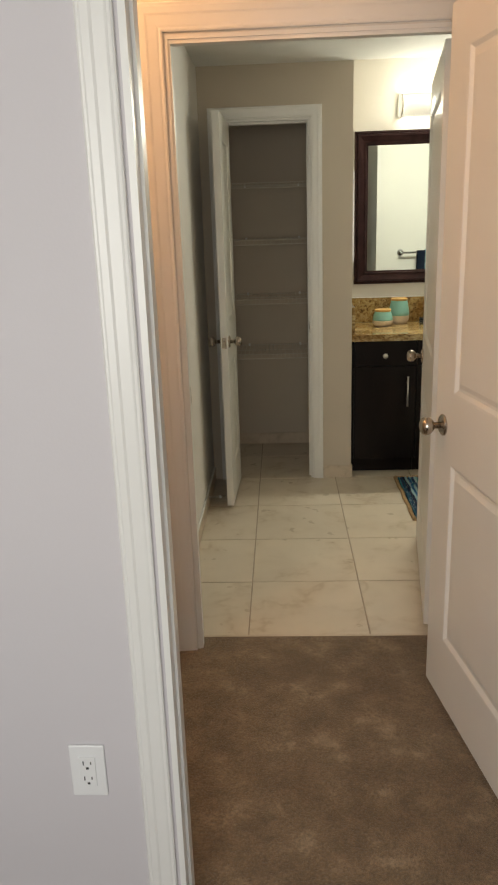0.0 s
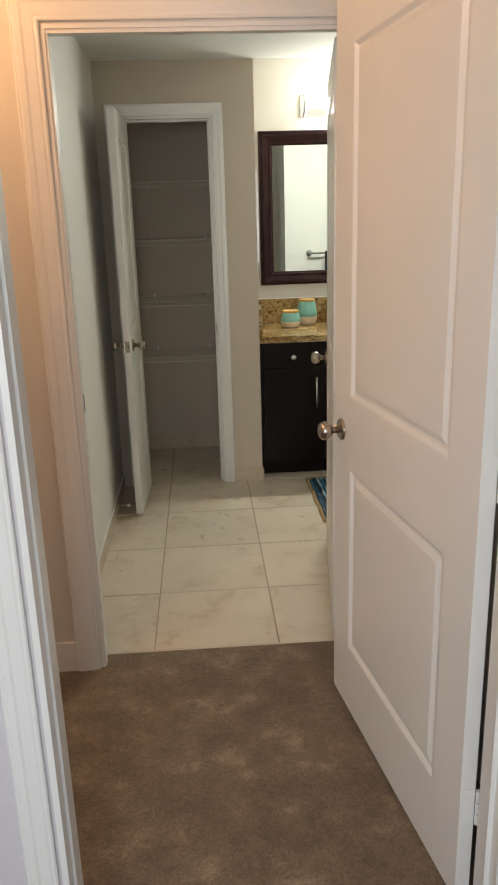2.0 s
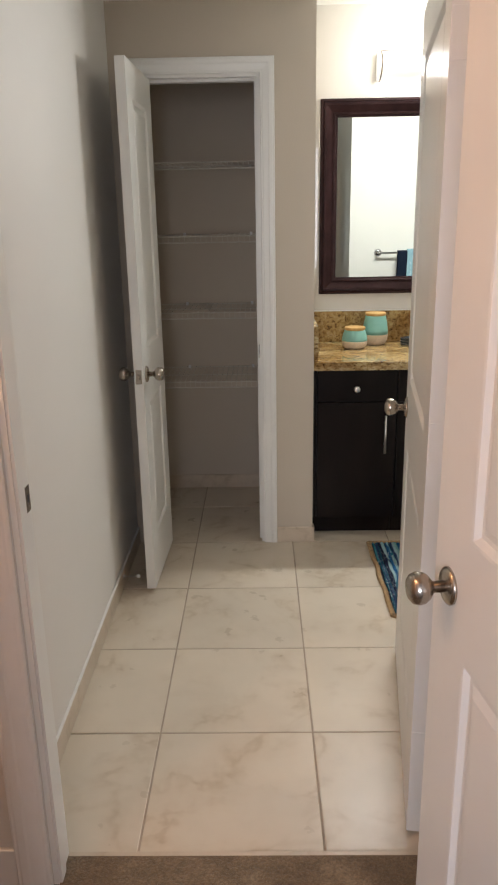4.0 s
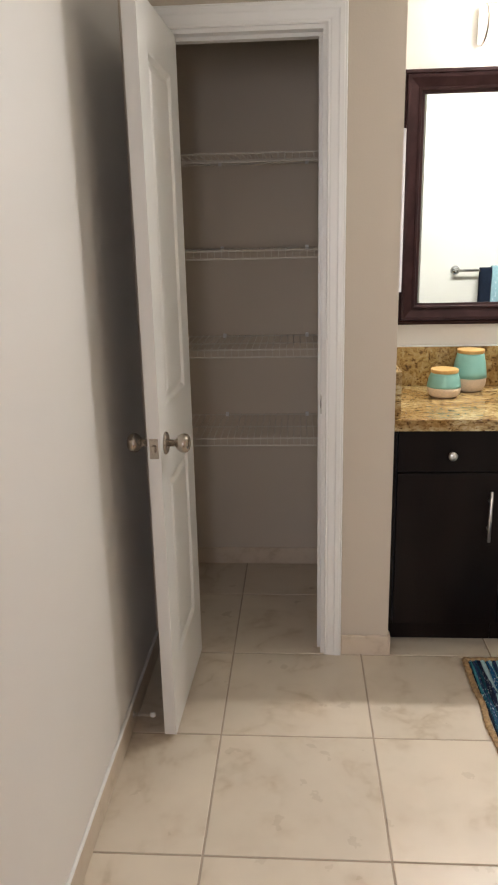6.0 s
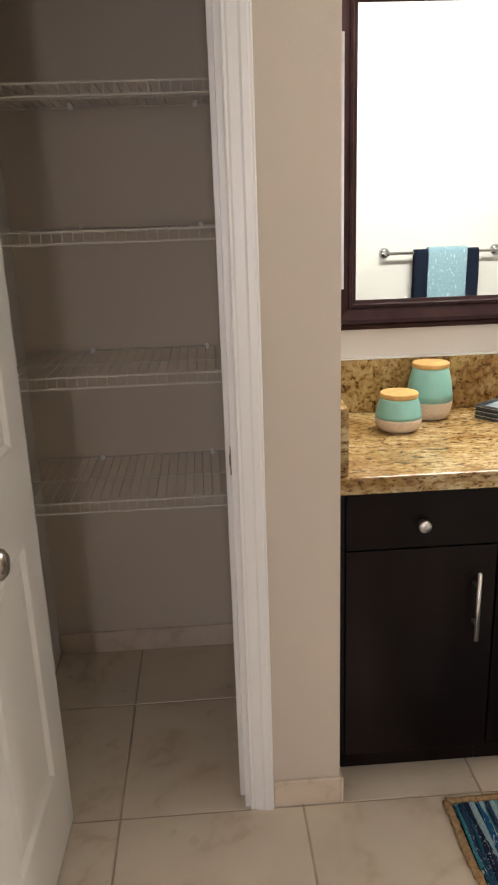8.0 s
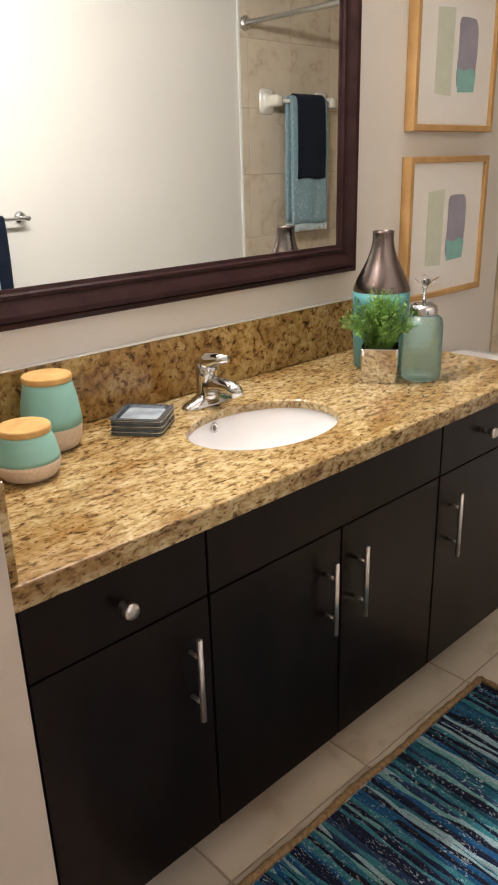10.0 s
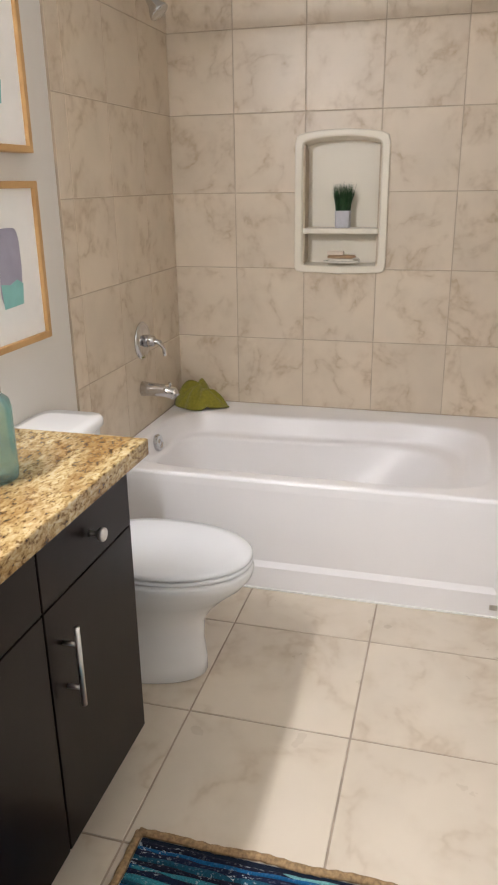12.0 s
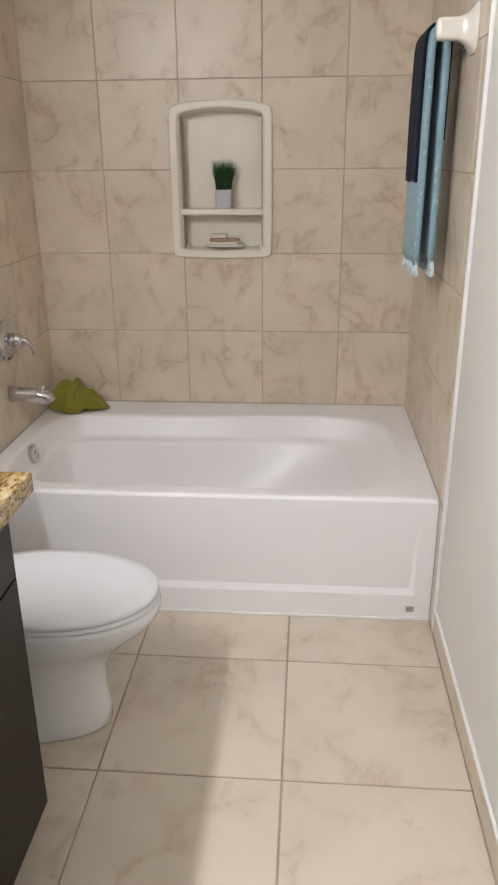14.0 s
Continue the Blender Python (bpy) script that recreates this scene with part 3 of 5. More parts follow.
part("mount", turned(lathe([(0.009, 0.0), (0.009, 0.003), (0.006, 0.006)], 14), pose(0, 0, 0, 0, 90, 0)), STEEL, ds)

ol = thing("wall_outlet", 0.169, -3.10, 0.455, 0, "white double wall outlet with a screwless plate", "outlet")
part("plate", box(-0.036, -0.006, -0.060, 0.036, 0.0, 0.060, 0.003), PLASTIC, ol)
part("receptacle", box(-0.0165, -0.009, -0.034, 0.0165, -0.005, 0.034, 0.001), PLASTIC, ol)
for zc in (0.018, -0.018):
    part("slot", box(-0.0085, -0.0096, zc - 0.001, -0.0063, -0.0088, zc + 0.008), SLOT, ol)
    part("slot", box(0.0063, -0.0096, zc + 0.0005, 0.0085, -0.0088, zc + 0.007), SLOT, ol)
    part("ground_hole", box(-0.0028, -0.0096, zc - 0.011, 0.0028, -0.0088, zc - 0.006, 0.0003), SLOT, ol)

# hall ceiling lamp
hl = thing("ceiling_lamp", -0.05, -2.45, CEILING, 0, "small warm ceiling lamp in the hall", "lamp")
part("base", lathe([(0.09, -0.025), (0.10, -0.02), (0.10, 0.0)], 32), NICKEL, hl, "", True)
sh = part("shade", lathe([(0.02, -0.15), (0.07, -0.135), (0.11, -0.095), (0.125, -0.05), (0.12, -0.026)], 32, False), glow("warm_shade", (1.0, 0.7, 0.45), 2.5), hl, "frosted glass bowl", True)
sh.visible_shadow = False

# ==== linen closet ====


def wire_shelf(z, first=None):
    if first:
        return copy_thing(first, pose(XL + 0.003, 0.36, z))
    s = thing("wire_shelf", XL + 0.003, 0.36, z, 0, "white coated wire shelf fixed between the closet walls", "shelf", "closet shelves")
    w, d = 0.719, 0.403
    part("front_rail", add_tube(add_tube(bmesh.new(), [(0, 0, 0), (w, 0, 0)], 0.0032, 8), [(0, -0.002, -0.028), (w, -0.002, -0.028)], 0.0032, 8), WIRE, s)
    part("back_rail", tube([(0, d - 0.004, 0), (w, d - 0.004, 0)], 0.003, 8), WIRE, s)
    part("cross_rail", tube([(0, d * 0.5, -0.004), (w, d * 0.5, -0.004)], 0.003, 8), WIRE, s)
    bm = bmesh.new()
    n = 28
    for i in range(n):
        x = 0.012 + (w - 0.024) * i / (n - 1)
        add_tube(bm, [(x, d - 0.004, 0.004), (x, 0.0, 0.004), (x, -0.004, -0.004), (x, -0.003, -0.029)], 0.0014, 5)
    tagged(part("wire_grid", bm, WIRE, s), kind="stuff")
    for x in (0.2, 0.55):
        part("clip", box(x, d - 0.012, -0.006, x + 0.014, d, 0.012, 0.002), PLASTIC, s)
    return s


first_shelf = wire_shelf(0.712)
for z in (1.057, 1.417, 1.748):
    wire_shelf(z, first_shelf)

# ==== vanity ====


def bar_pull(parent, x, z0=0.435, z1=0.617):
    p = part("handle", tube([(x, -0.032, z0), (x, -0.032, z1)], 0.006, 12), STEEL, parent, "brushed steel bar handle", True)
    for z in (z0 + 0.040, z1 - 0.040):
        part("post", tube([(x, 0.0, z), (x, -0.03, z)], 0.0045, 10), STEEL, p, "", True)


def drawer_knob(parent, x, z):
    part("knob", turned(lathe([(0.008, 0.0), (0.0065, 0.004), (0.006, 0.013), (0.0085, 0.018), (0.0145, 0.022), (0.0150, 0.030), (0.0135, 0.033), (0.004, 0.034)], 24), pose(x, 0, z, 90, 0, 0)), STEEL, parent, "brushed steel drawer knob", True)


VY, VT, TOP = 0.04, 0.019, 0.829


def front_panel(name, x0, x1, z0, z1, parent):
    return part(name, box(x0 + 0.0028, 0.0, z0, x1 - 0.0028, VT, z1, 0.0015), BLACKWOOD, parent)


def vanity_unit(x0, x1, fronts, label, side=False):
    u = thing("vanity_cabinet", x0, VY, 0, 0, label, "cabinet", "vanity cabinets")
    w = x1 - x0
    part("carcass", add_box(add_box(box(0.001, VT + 0.001, 0.10, w - 0.001, VT + 0.012, TOP), 0.001, VT + 0.012, 0.10, 0.016, 0.553, TOP), w - 0.016, VT + 0.012, 0.10, w - 0.001, 0.553, TOP), SHADOWGAP, u)
    part("bottom_board", box(0.017, VT + 0.013, 0.10, w - 0.017, 0.553, 0.118), SHADOWGAP, u)
    part("toe_kick", box(0.001, 0.075, 0.0, w - 0.050 if side else w - 0.001, 0.092, 0.0995), BLACKWOOD, u)
    if side:
        part("side_panel", box(w - 0.0008, 0.004, 0.10, w + 0.0035, 0.553, TOP, 0.0008), BLACKWOOD, u)
        part("toe_kick_side", box(w - 0.050, 0.075, 0.0, w - 0.034, 0.553, 0.0995), BLACKWOOD, u)
    for kind, a, b, z0, z1, pull in fronts:
        f = front_panel(kind, a - x0, b - x0, z0, z1, u)
        if pull:
            (drawer_knob if pull[0] == "k" else bar_pull)(f, pull[1] - x0, *pull[2:])
    return u


vanity_unit(0.988, 1.374, [("filler_strip", 0.988, 1.003, 0.102, 0.826, None), ("drawer_front", 1.003, 1.374, 0.677, 0.826, ("k", 1.185, 0.741)), ("cabinet_door", 1.003, 1.374, 0.102, 0.673, ("h", 1.32))],
            "dark espresso wood cabinet with one drawer and door")
vanity_unit(1.374, 2.145, [("false_front", 1.374, 2.145, 0.677, 0.826, None), ("cabinet_door", 1.374, 1.76, 0.102, 0.673, ("h", 1.707)), ("cabinet_door", 1.76, 2.145, 0.102, 0.673, ("h", 1.813))],
            "dark espresso wood sink cabinet with two doors")
vanity_unit(2.145, 2.548, [("drawer_front", 2.145, 2.548, 0.677, 0.826, ("k", 2.352, 0.745)), ("cabinet_door", 2.145, 2.548, 0.102, 0.673, ("h", 2.205))],
            "dark espresso wood cabinet beside the toilet", True)

SX, SY, SA, SB = 1.748, 0.266, 0.198, 0.148
CX0, CX1, CY0, CY1, CZ0, CZ1 = 0.987, 2.608, 0.010, 0.593, 0.830, 0.87


def counter_mesh():
    n = 96
    hole = [(SX + SA * math.cos(2 * math.pi * i / n), SY + SB * math.sin(2 * math.pi * i / n)) for i in range(n)]
    rim = []
    for x, y in hole:
        dx, dy = x - SX, y - SY
        k = min(((CX1 - SX) if dx > 0 else (CX0 - SX)) / dx if abs(dx) > 1e-9 else 1e9, ((CY1 - SY) if dy > 0 else (CY0 - SY)) / dy if abs(dy) > 1e-9 else 1e9)
        rim.append([SX + dx * k, SY + dy * k])
    for cx in (CX0, CX1):
        for cy in (CY0, CY1):
            min(rim, key=lambda p: (p[0] - cx) ** 2 + (p[1] - cy) ** 2)[:] = [cx, cy]
    e = 0.004

    def inset(p, q):
        return (min(max(p[0], CX0 + q), CX1 - q), min(max(p[1], CY0 + q), CY1 - q))
    loops = [[(*p, CZ1 - 0.022) for p in hole], [(*inset(p, 0), CZ0) for p in rim], [(*inset(p, 0), CZ1 - e) for p in rim], [(*inset(p, e * 0.3), CZ1 - e * 0.3) for p in rim], [(*inset(p, e), CZ1) for p in rim],
             [(SX + (x - SX) * 1.02, SY + (y - SY) * 1.02, CZ1) for x, y in hole], [(*p, CZ1 - 0.003) for p in hole], [(*p, CZ1 - 0.022) for p in hole]]
    bm = loft(loops, False, False)
    bmesh.ops.remove_doubles(bm, verts=bm.verts, dist=1e-5)
    bmesh.ops.recalc_face_normals(bm, faces=bm.faces)
    return bm


tagged(obj("countertop", counter_mesh(), GRANITE), "polished gold and brown speckled granite vanity countertop", "countertop")
tagged(obj("backsplash", box(CX0, 0.572, 0.871, 2.607, 0.594, 1.028, 0.002), GRANITE_SPLASH_SHADED), "gold and brown granite backsplash under the mirror", "backsplash")
tagged(obj("side_splash", box(0.9865, 0.022, 0.871, 1.008, 0.571, 1.028, 0.002), GRANITE), "granite side splash against the partition wall", "backsplash")
structure("trim_splash_caulk", box(CX0, 0.577, 1.028, 2.607, 0.5945, 1.032, 0.001), TRIM, "white caulk line along the backsplash", "caulk")

sk = thing("sink", SX, SY, CZ1 - 0.022, 0, "white oval undermount sink in the granite top", "sink")
prof = [(1.02, -0.001), (1.0, -0.004), (0.985, -0.03), (0.94, -0.07), (0.84, -0.11), (0.66, -0.138), (0.40, -0.150), (0.12, -0.154), (0.10, -0.156)]
part("basin", loft([[(SA * 1.02 * k * math.cos(2 * math.pi * i / 64), SB * 1.02 * k * math.sin(2 * math.pi * i / 64), z) for i in range(64)] for k, z in prof], False, True), CERAMIC, sk, "", True)
part("drain", turned(lathe([(0.022, 0.0), (0.022, 0.003), (0.018, 0.004), (0.012, 0.001), (0.004, 0.002)], 24), pose(0, 0, -0.1545)), CHROME, sk, "chrome drain ring", True)
ov = part("overflow_ring", turned(lathe([(0.013, 0.0), (0.013, 0.002), (0.009, 0.003), (0.008, 0.0015)], 20), pose(-0.030, 0.1455, -0.018, 82, 0, 8)), CHROME, sk, "chrome overflow ring", True)
part("overflow_hole", turned(lathe([(0.006, 0.0), (0.006, 0.0018)], 20), pose(-0.030, 0.1455, -0.018, 82, 0, 8)), GUNMETAL, ov)

# faucet
fc = thing("faucet", SX, 0.468, CZ1, 0, "chrome single-lever bathroom faucet", "faucet")
pl = [(x, y) for x, y in rounded(40, 0.078, 0.026, 2.6)]
part("base_plate", loft([[(x, y, 0) for x, y in pl], [(x, y, 0.006) for x, y in pl], [(x * 0.95, y * 0.9, 0.013) for x, y in pl], [(x * 0.6, y * 0.75, 0.022) for x, y in pl], [(x * 0.3, y * 0.7, 0.034) for x, y in pl]]), CHROME, fc, "", True)
part("body", lathe([(0.030, 0.010), (0.027, 0.03), (0.026, 0.075), (0.028, 0.080), (0.028, 0.096), (0.024, 0.108), (0.013, 0.115)], 28), CHROME, fc, "", True)
part("spout", tube([(0, -0.01, 0.050), (0, -0.045, 0.060), (0, -0.085, 0.062), (0, -0.108, 0.056), (0, -0.114, 0.044)], [0.024, 0.021, 0.018, 0.0165, 0.0145], 18), CHROME, fc, "", True)
lev = part("lever", tube([(0, 0.012, 0.098), (0, -0.015, 0.116), (0, -0.048, 0.125), (0, -0.078, 0.130)], [0.025, 0.021, 0.014, 0.009], 16), CHROME, fc, "", True)
part("lift_rod", tube([(0, 0.022, 0.01), (0, 0.024, 0.09)], 0.0025, 8), CHROME, fc, "", True)
part("lift_knob", turned(lathe([(0.003, 0), (0.005, 0.004), (0.004, 0.010), (0.001, 0.012)], 12), pose(0, 0.024, 0.088)), CHROME, lev, "", True)


def ceramic_jar(x, y, h, r, split, label):
    j = thing("ceramic_jar", x, y, CZ1, 0, label, "jar", "canisters on the vanity")
    body = [(r * 0.66, 0.0), (r * 0.80, 0.004), (r * 0.95, h * 0.16), (r, h * 0.34), (r * 0.985, h * 0.50), (r * 0.92, h * 0.74), (r * 0.82, h * 0.93), (r * 0.79, h)]
    zs = h * split
    rs = np.interp(zs, [b[1] for b in body], [b[0] for b in body])
    part("lower_body", lathe([b for b in body if b[1] < zs] + [(rs, zs)], 40), SAND, j, "unglazed sand-coloured base", True)
    part("upper_body", lathe([(rs + 0.0006, zs)] + [b for b in body if b[1] > zs], 40), AQUA, j, "aqua glazed upper half", True)
    part("lid", lathe([(r * 0.70, h - 0.004), (r * 0.80, h + 0.0015), (r * 0.815, h + 0.004), (r * 0.815, h + 0.0115), (r * 0.79, h + 0.014), (0.002, h + 0.0145)], 40), BAMBOO, j, "round bamboo lid", False)


ceramic_jar(1.214, 0.378, 0.091, 0.063, 0.42, "small aqua and sand ceramic jar with bamboo lid")
ceramic_jar(1.332, 0.490, 0.146, 0.064, 0.36, "tall aqua and sand ceramic jar with bamboo lid")

for k in range(3):
    dsh = thing("soap_dish", 1.535, 0.445, CZ1 + 0.0128 * k, -53 + 2 * (k % 2), "square blue-grey glass soap dish in a stack", "dish", "stacked dishes")
    o = 0.061
    sq = rounded(40, 1, 1, 11)
    lp = [[(x * o * q, y * o * q, z) for x, y in sq] for q, z in ((0.95, 0.0), (0.99, 0.002), (0.99, 0.0045), (0.975, 0.0055), (0.975, 0.007), (1.0, 0.008), (1.0, 0.0115), (0.985, 0.0125), (0.80, 0.0125), (0.74, 0.0070), (0.5, 0.0062))]
    part("dish_body", loft(lp), SLATEGLASS, dsh)
    part("rim_line", loft([[(x * o * 1.004, y * o * 1.004, 0.0088) for x, y in sq], [(x * o * 1.004, y * o * 1.004, 0.0100) for x, y in sq]], False, False), STEEL, dsh)
    part("tray_inset", loft([[(x * o * q, y * o * q, z) for x, y in sq] for q, z in ((0.70, 0.0066), (0.73, 0.0072), (0.60, 0.0080), (0.30, 0.0078))], True, True), ICEGLASS, dsh, "pale glass hollow")

vs = thing("tall_vase", 2.335, 0.385, CZ1, 0, "tall turquoise vase with a metallic bronze neck", "vase")
part("body", lathe([(0.066, 0.0), (0.072, 0.006), (0.078, 0.10), (0.080, 0.19), (0.0795, 0.218)], 44), TURQ, vs, "glossy turquoise lower body", True)
part("neck", lathe([(0.0797, 0.218), (0.079, 0.226), (0.070, 0.250), (0.055, 0.278), (0.042, 0.305), (0.033, 0.332), (0.029, 0.355), (0.029, 0.375), (0.0305, 0.380), (0.026, 0.380), (0.025, 0.35)], 44, False), GUNMETAL, vs, "metallic bronze glazed neck", True)

sd = thing("soap_dispenser", 2.300, 0.218, CZ1, 20, "sea-green frosted glass soap dispenser with chrome pump", "dispenser")
part("bottle", lathe([(0.046, 0.0), (0.052, 0.004), (0.0535, 0.02), (0.0535, 0.147), (0.050, 0.164), (0.040, 0.173), (0.034, 0.177)], 40), SEAGLASS, sd, "frosted sea-green glass bottle", True)
part("collar", lathe([(0.036, 0.173), (0.037, 0.178), (0.037, 0.189), (0.034, 0.199), (0.022, 0.206), (0.006, 0.208)], 32), CHROME, sd, "", True)
part("stem", lathe([(0.005, 0.205), (0.005, 0.243), (0.008, 0.245), (0.006, 0.251)], 14), CHROME, sd, "", True)
for a in (20, 110, 200, 290):
    m = Matrix.Rotation(radians(a), 4, "Z") @ pose(0, 0, 0.247, 0, -36, 0)
    lp = [[(0.004, -0.003, -0.001), (0.004, 0.003, -0.001), (0.004, 0.003, 0.001), (0.004, -0.003, 0.001)], [(0.022, -0.0105, -0.001), (0.022, 0.0105, -0.001), (0.022, 0.0105, 0.002), (0.022, -0.0105, 0.002)],
          [(0.040, -0.009, -0.001), (0.040, 0.009, -0.001), (0.040, 0.009, 0.0015), (0.040, -0.009, 0.0015)], [(0.045, -0.001, 0), (0.045, 0.001, 0), (0.045, 0.001, 0.0005), (0.045, -0.001, 0.0005)]]
    part("wing", turned(loft(lp), m), CHROME, sd, "polished dragonfly wing")

cp = thing("mirrored_planter", 2.215, 0.293, CZ1, -55, "small square mirrored planter with a leafy green plant", "planter")
o = 0.051
part("pot", loft([[(x * o * k, y * o * k, z) for x, y in rounded(32, 1, 1, 14)] for k, z in ((0.86, 0.004), (0.88, 0.0), (0.92, 0.004), (1.0, 0.093), (0.985, 0.095), (0.93, 0.094), (0.90, 0.078))]), CHROME, cp, "mirror-finished tapered pot")
part("soil", box(-0.042, -0.042, 0.070, 0.042, 0.042, 0.080, 0.002), SOIL, cp)
rng = random.Random(4)
bm = bmesh.new()
stem_bm = bmesh.new()
for i in range(190):
    az, sp_ = rng.uniform(0, 2 * math.pi), rng.random() ** 0.6
    base = Vector((rng.uniform(-0.03, 0.03), rng.uniform(-0.03, 0.03), 0.075))
    tip = Vector((math.cos(az) * 0.112 * sp_, math.sin(az) * 0.112 * sp_, 0.100 + 0.150 * (1 - 0.55 * sp_ ** 2) * rng.uniform(0.55, 1.0)))
    mid = base.lerp(tip, 0.5) + Vector((0, 0, 0.018))
    pts = [base.lerp(mid, 0.5), mid, mid.lerp(tip, 0.55), tip]
    add_tube(stem_bm, [base] + pts, 0.0009, 4)
    for q in range(16):
        f = 0.25 + 0.75 * q / 15
        p = (base.lerp(mid, f * 2) if f < 0.5 else mid.lerp(tip, f * 2 - 1))
        d = Vector((rng.gauss(0, 1), rng.gauss(0, 1), rng.gauss(0.5, 0.7))).normalized()
        s = d.cross(Vector((0.2, 0.3, 1))).normalized()
        L, W = rng.uniform(0.009, 0.015), rng.uniform(0.0018, 0.0030)
        nrm = d.cross(s)
        a, b, c, e = p, p + d * L * 0.5 + s * W, p + d * L, p + d * L * 0.5 - s * W
        mvert = bm.verts.new(p + d * L * 0.5 + nrm * -0.0012)
        va, vb, vc, ve = (bm.verts.new(v) for v in (a, b, c, e))
        bm.faces.new((va, vb, mvert)), bm.faces.new((vb, vc, mvert)), bm.faces.new((vc, ve, mvert)), bm.faces.new((ve, va, mvert))
tagged(part("stem_cluster", stem_bm, LEAF, cp), kind="stuff")
tagged(part("foliage", bm, LEAF, cp, "bright green feathery leaves"), kind="stuff")

# mirror, lamp and cabinet on the wall


def moulded_frame(name, w, h, profile, material, parent):
    """A rectangular frame in the local x-z plane; profile rows are (inset, depth towards -y)."""
    rows = []
    for k in range(4):
        rows.append([((i if k in (0, 3) else w - i), -d, (i if k < 2 else h - i)) for i, d in profile])
    rows.append(rows[0])
    bm = add_loops(bmesh.new(), rows, False, False, True)
    bmesh.ops.remove_doubles(bm, verts=bm.verts, dist=1e-5)
    bmesh.ops.recalc_face_normals(bm, faces=bm.faces)
    return part(name, bm, material, parent)


mr = thing("wall_mirror", 1.050, 0.594, 1.118, 0, "large wall mirror in a dark stepped wooden frame", "mirror")
moulded_frame("frame", 1.39, 0.917, [(0, 0), (0, 0.030), (0.004, 0.034), (0.012, 0.036), (0.016, 0.033), (0.019, 0.045), (0.030, 0.044), (0.050, 0.034), (0.060, 0.030), (0.063, 0.033), (0.070, 0.033), (0.074, 0.026), (0.082, 0.024), (0.084, 0.020), (0.084, 0.0)], FRAME, mr)
part("glass", box(0.080, -0.0215, 0.080, 1.310, -0.010, 0.837), MIRROR, mr, "clear mirror glass")

mc = thing("medicine_cabinet", 0.985, 0.05, 1.288, 0, "slim mirrored medicine cabinet set in the partition wall", "cabinet")
part("door", box(0.0, 0.0, 0.0, 0.012, 0.40, 0.482, 0.001), MIRROR, mc, "mirrored cabinet door")
moulded = part("edge", add_box(add_box(add_box(box(0.0, -0.004, -0.004, 0.014, 0.0, 0.486), 0.0, 0.40, -0.004, 0.014, 0.404, 0.486), 0.0, 0.0, -0.004, 0.014, 0.40, 0.0), 0.0, 0.0, 0.482, 0.014, 0.40, 0.486), STEEL, mc)

LX0, LX1 = 1.312, 2.178
vl = thing("vanity_light", (LX0 + LX1) / 2, 0.594, 2.170, 0, "lit bar lamp with a curved white glass shade", "lamp")
hw = (LX1 - LX0) / 2
part("back_plate", box(-hw, -0.018, -0.055, hw, 0.0, 0.055, 0.004), NICKEL, vl)
arc = [(-0.020 - 0.092 * math.cos(t), 0.062 * math.sin(t)) for t in np.linspace(-1.45, 1.05, 14)]
rows = [[(x, y, z) for y, z in arc] + [(x, y + 0.004, z) for y, z in reversed(arc)] for x in np.linspace(-hw + 0.02, hw - 0.02, 9)]
sh = part("shade", loft(rows), SHADE, vl, "frosted white glass shade", True)
sh.visible_shadow = False
rail = part("top_rail", tube([(-hw + 0.014, -0.068, 0.058), (hw - 0.014, -0.068, 0.058)], 0.004, 8), CHROME, vl, "slim chrome rail", True)
rail.visible_shadow = False
for s in (-1, 1):
    arc2 = [(-0.002, -0.058)] + [(-0.020 - 0.095 * math.cos(t), 0.065 * math.sin(t)) for t in np.linspace(-1.5, 1.5, 18)] + [(-0.002, 0.062)]
    cap = part("end_cap", loft([[(s * (hw - 0.022), y, z) for y, z in arc2], [(s * (hw - 0.004), y, z) for y, z in arc2], [(s * hw, y * 0.9 - 0.003, z * 0.9) for y, z in arc2]]), SHADE, vl, "frosted white glass end")
    cap.visible_shadow = False
    part("trim_ring", tube([(s * (hw - 0.012), y - 0.001, z * 1.03) for y, z in arc2], 0.0035, 8), NICKEL, cap, "nickel trim ring")

# framed prints


def print_frame(z0):
    p = thing("framed_print", 2.700, 0.594, z0, 0, "light oak framed abstract print with a white mat", "picture", "framed prints")
    moulded_frame("frame", 0.472, 0.462, [(0, 0), (0, 0.034), (0.002, 0.036), (0.018, 0.036), (0.020, 0.034), (0.020, 0.020)], OAK, p)
    part("mat", box(0.017, -0.024, 0.017, 0.455, -0.020, 0.445), MATBOARD, p, "white mat board")
    w = [(0.120, 0.112), (0.212, 0.106), (0.216, 0.358), (0.121, 0.352)]
    part("sage_block", loft([[(x, -0.0252, z) for x, z in w], [(x, -0.0244, z) for x, z in w]]), INK_SAGE, p, "pale sage watercolour block")
    q = rounded(28, 0.056, 0.106, 6, 0.296, 0.232)
    part("mauve_block", loft([[(x + 0.004 * math.sin(z * 30), -0.0262, z) for x, z in q], [(x + 0.004 * math.sin(z * 30), -0.0254, z) for x, z in q]]), INK_MAUVE, p, "muted mauve watercolour block")
    w = [(0.246, 0.118), (0.344, 0.122), (0.352, 0.180), (0.322, 0.194), (0.285, 0.182), (0.240, 0.188)]
    part("teal_block", loft([[(x, -0.0272, z) for x, z in w], [(x, -0.0264, z) for x, z in w]]), INK_TEAL, p, "teal watercolour block")
    return p


first_print = print_frame(0.978)
copy_thing(first_print, pose(2.700, 0.594, 1.516))

# ==== towels ====


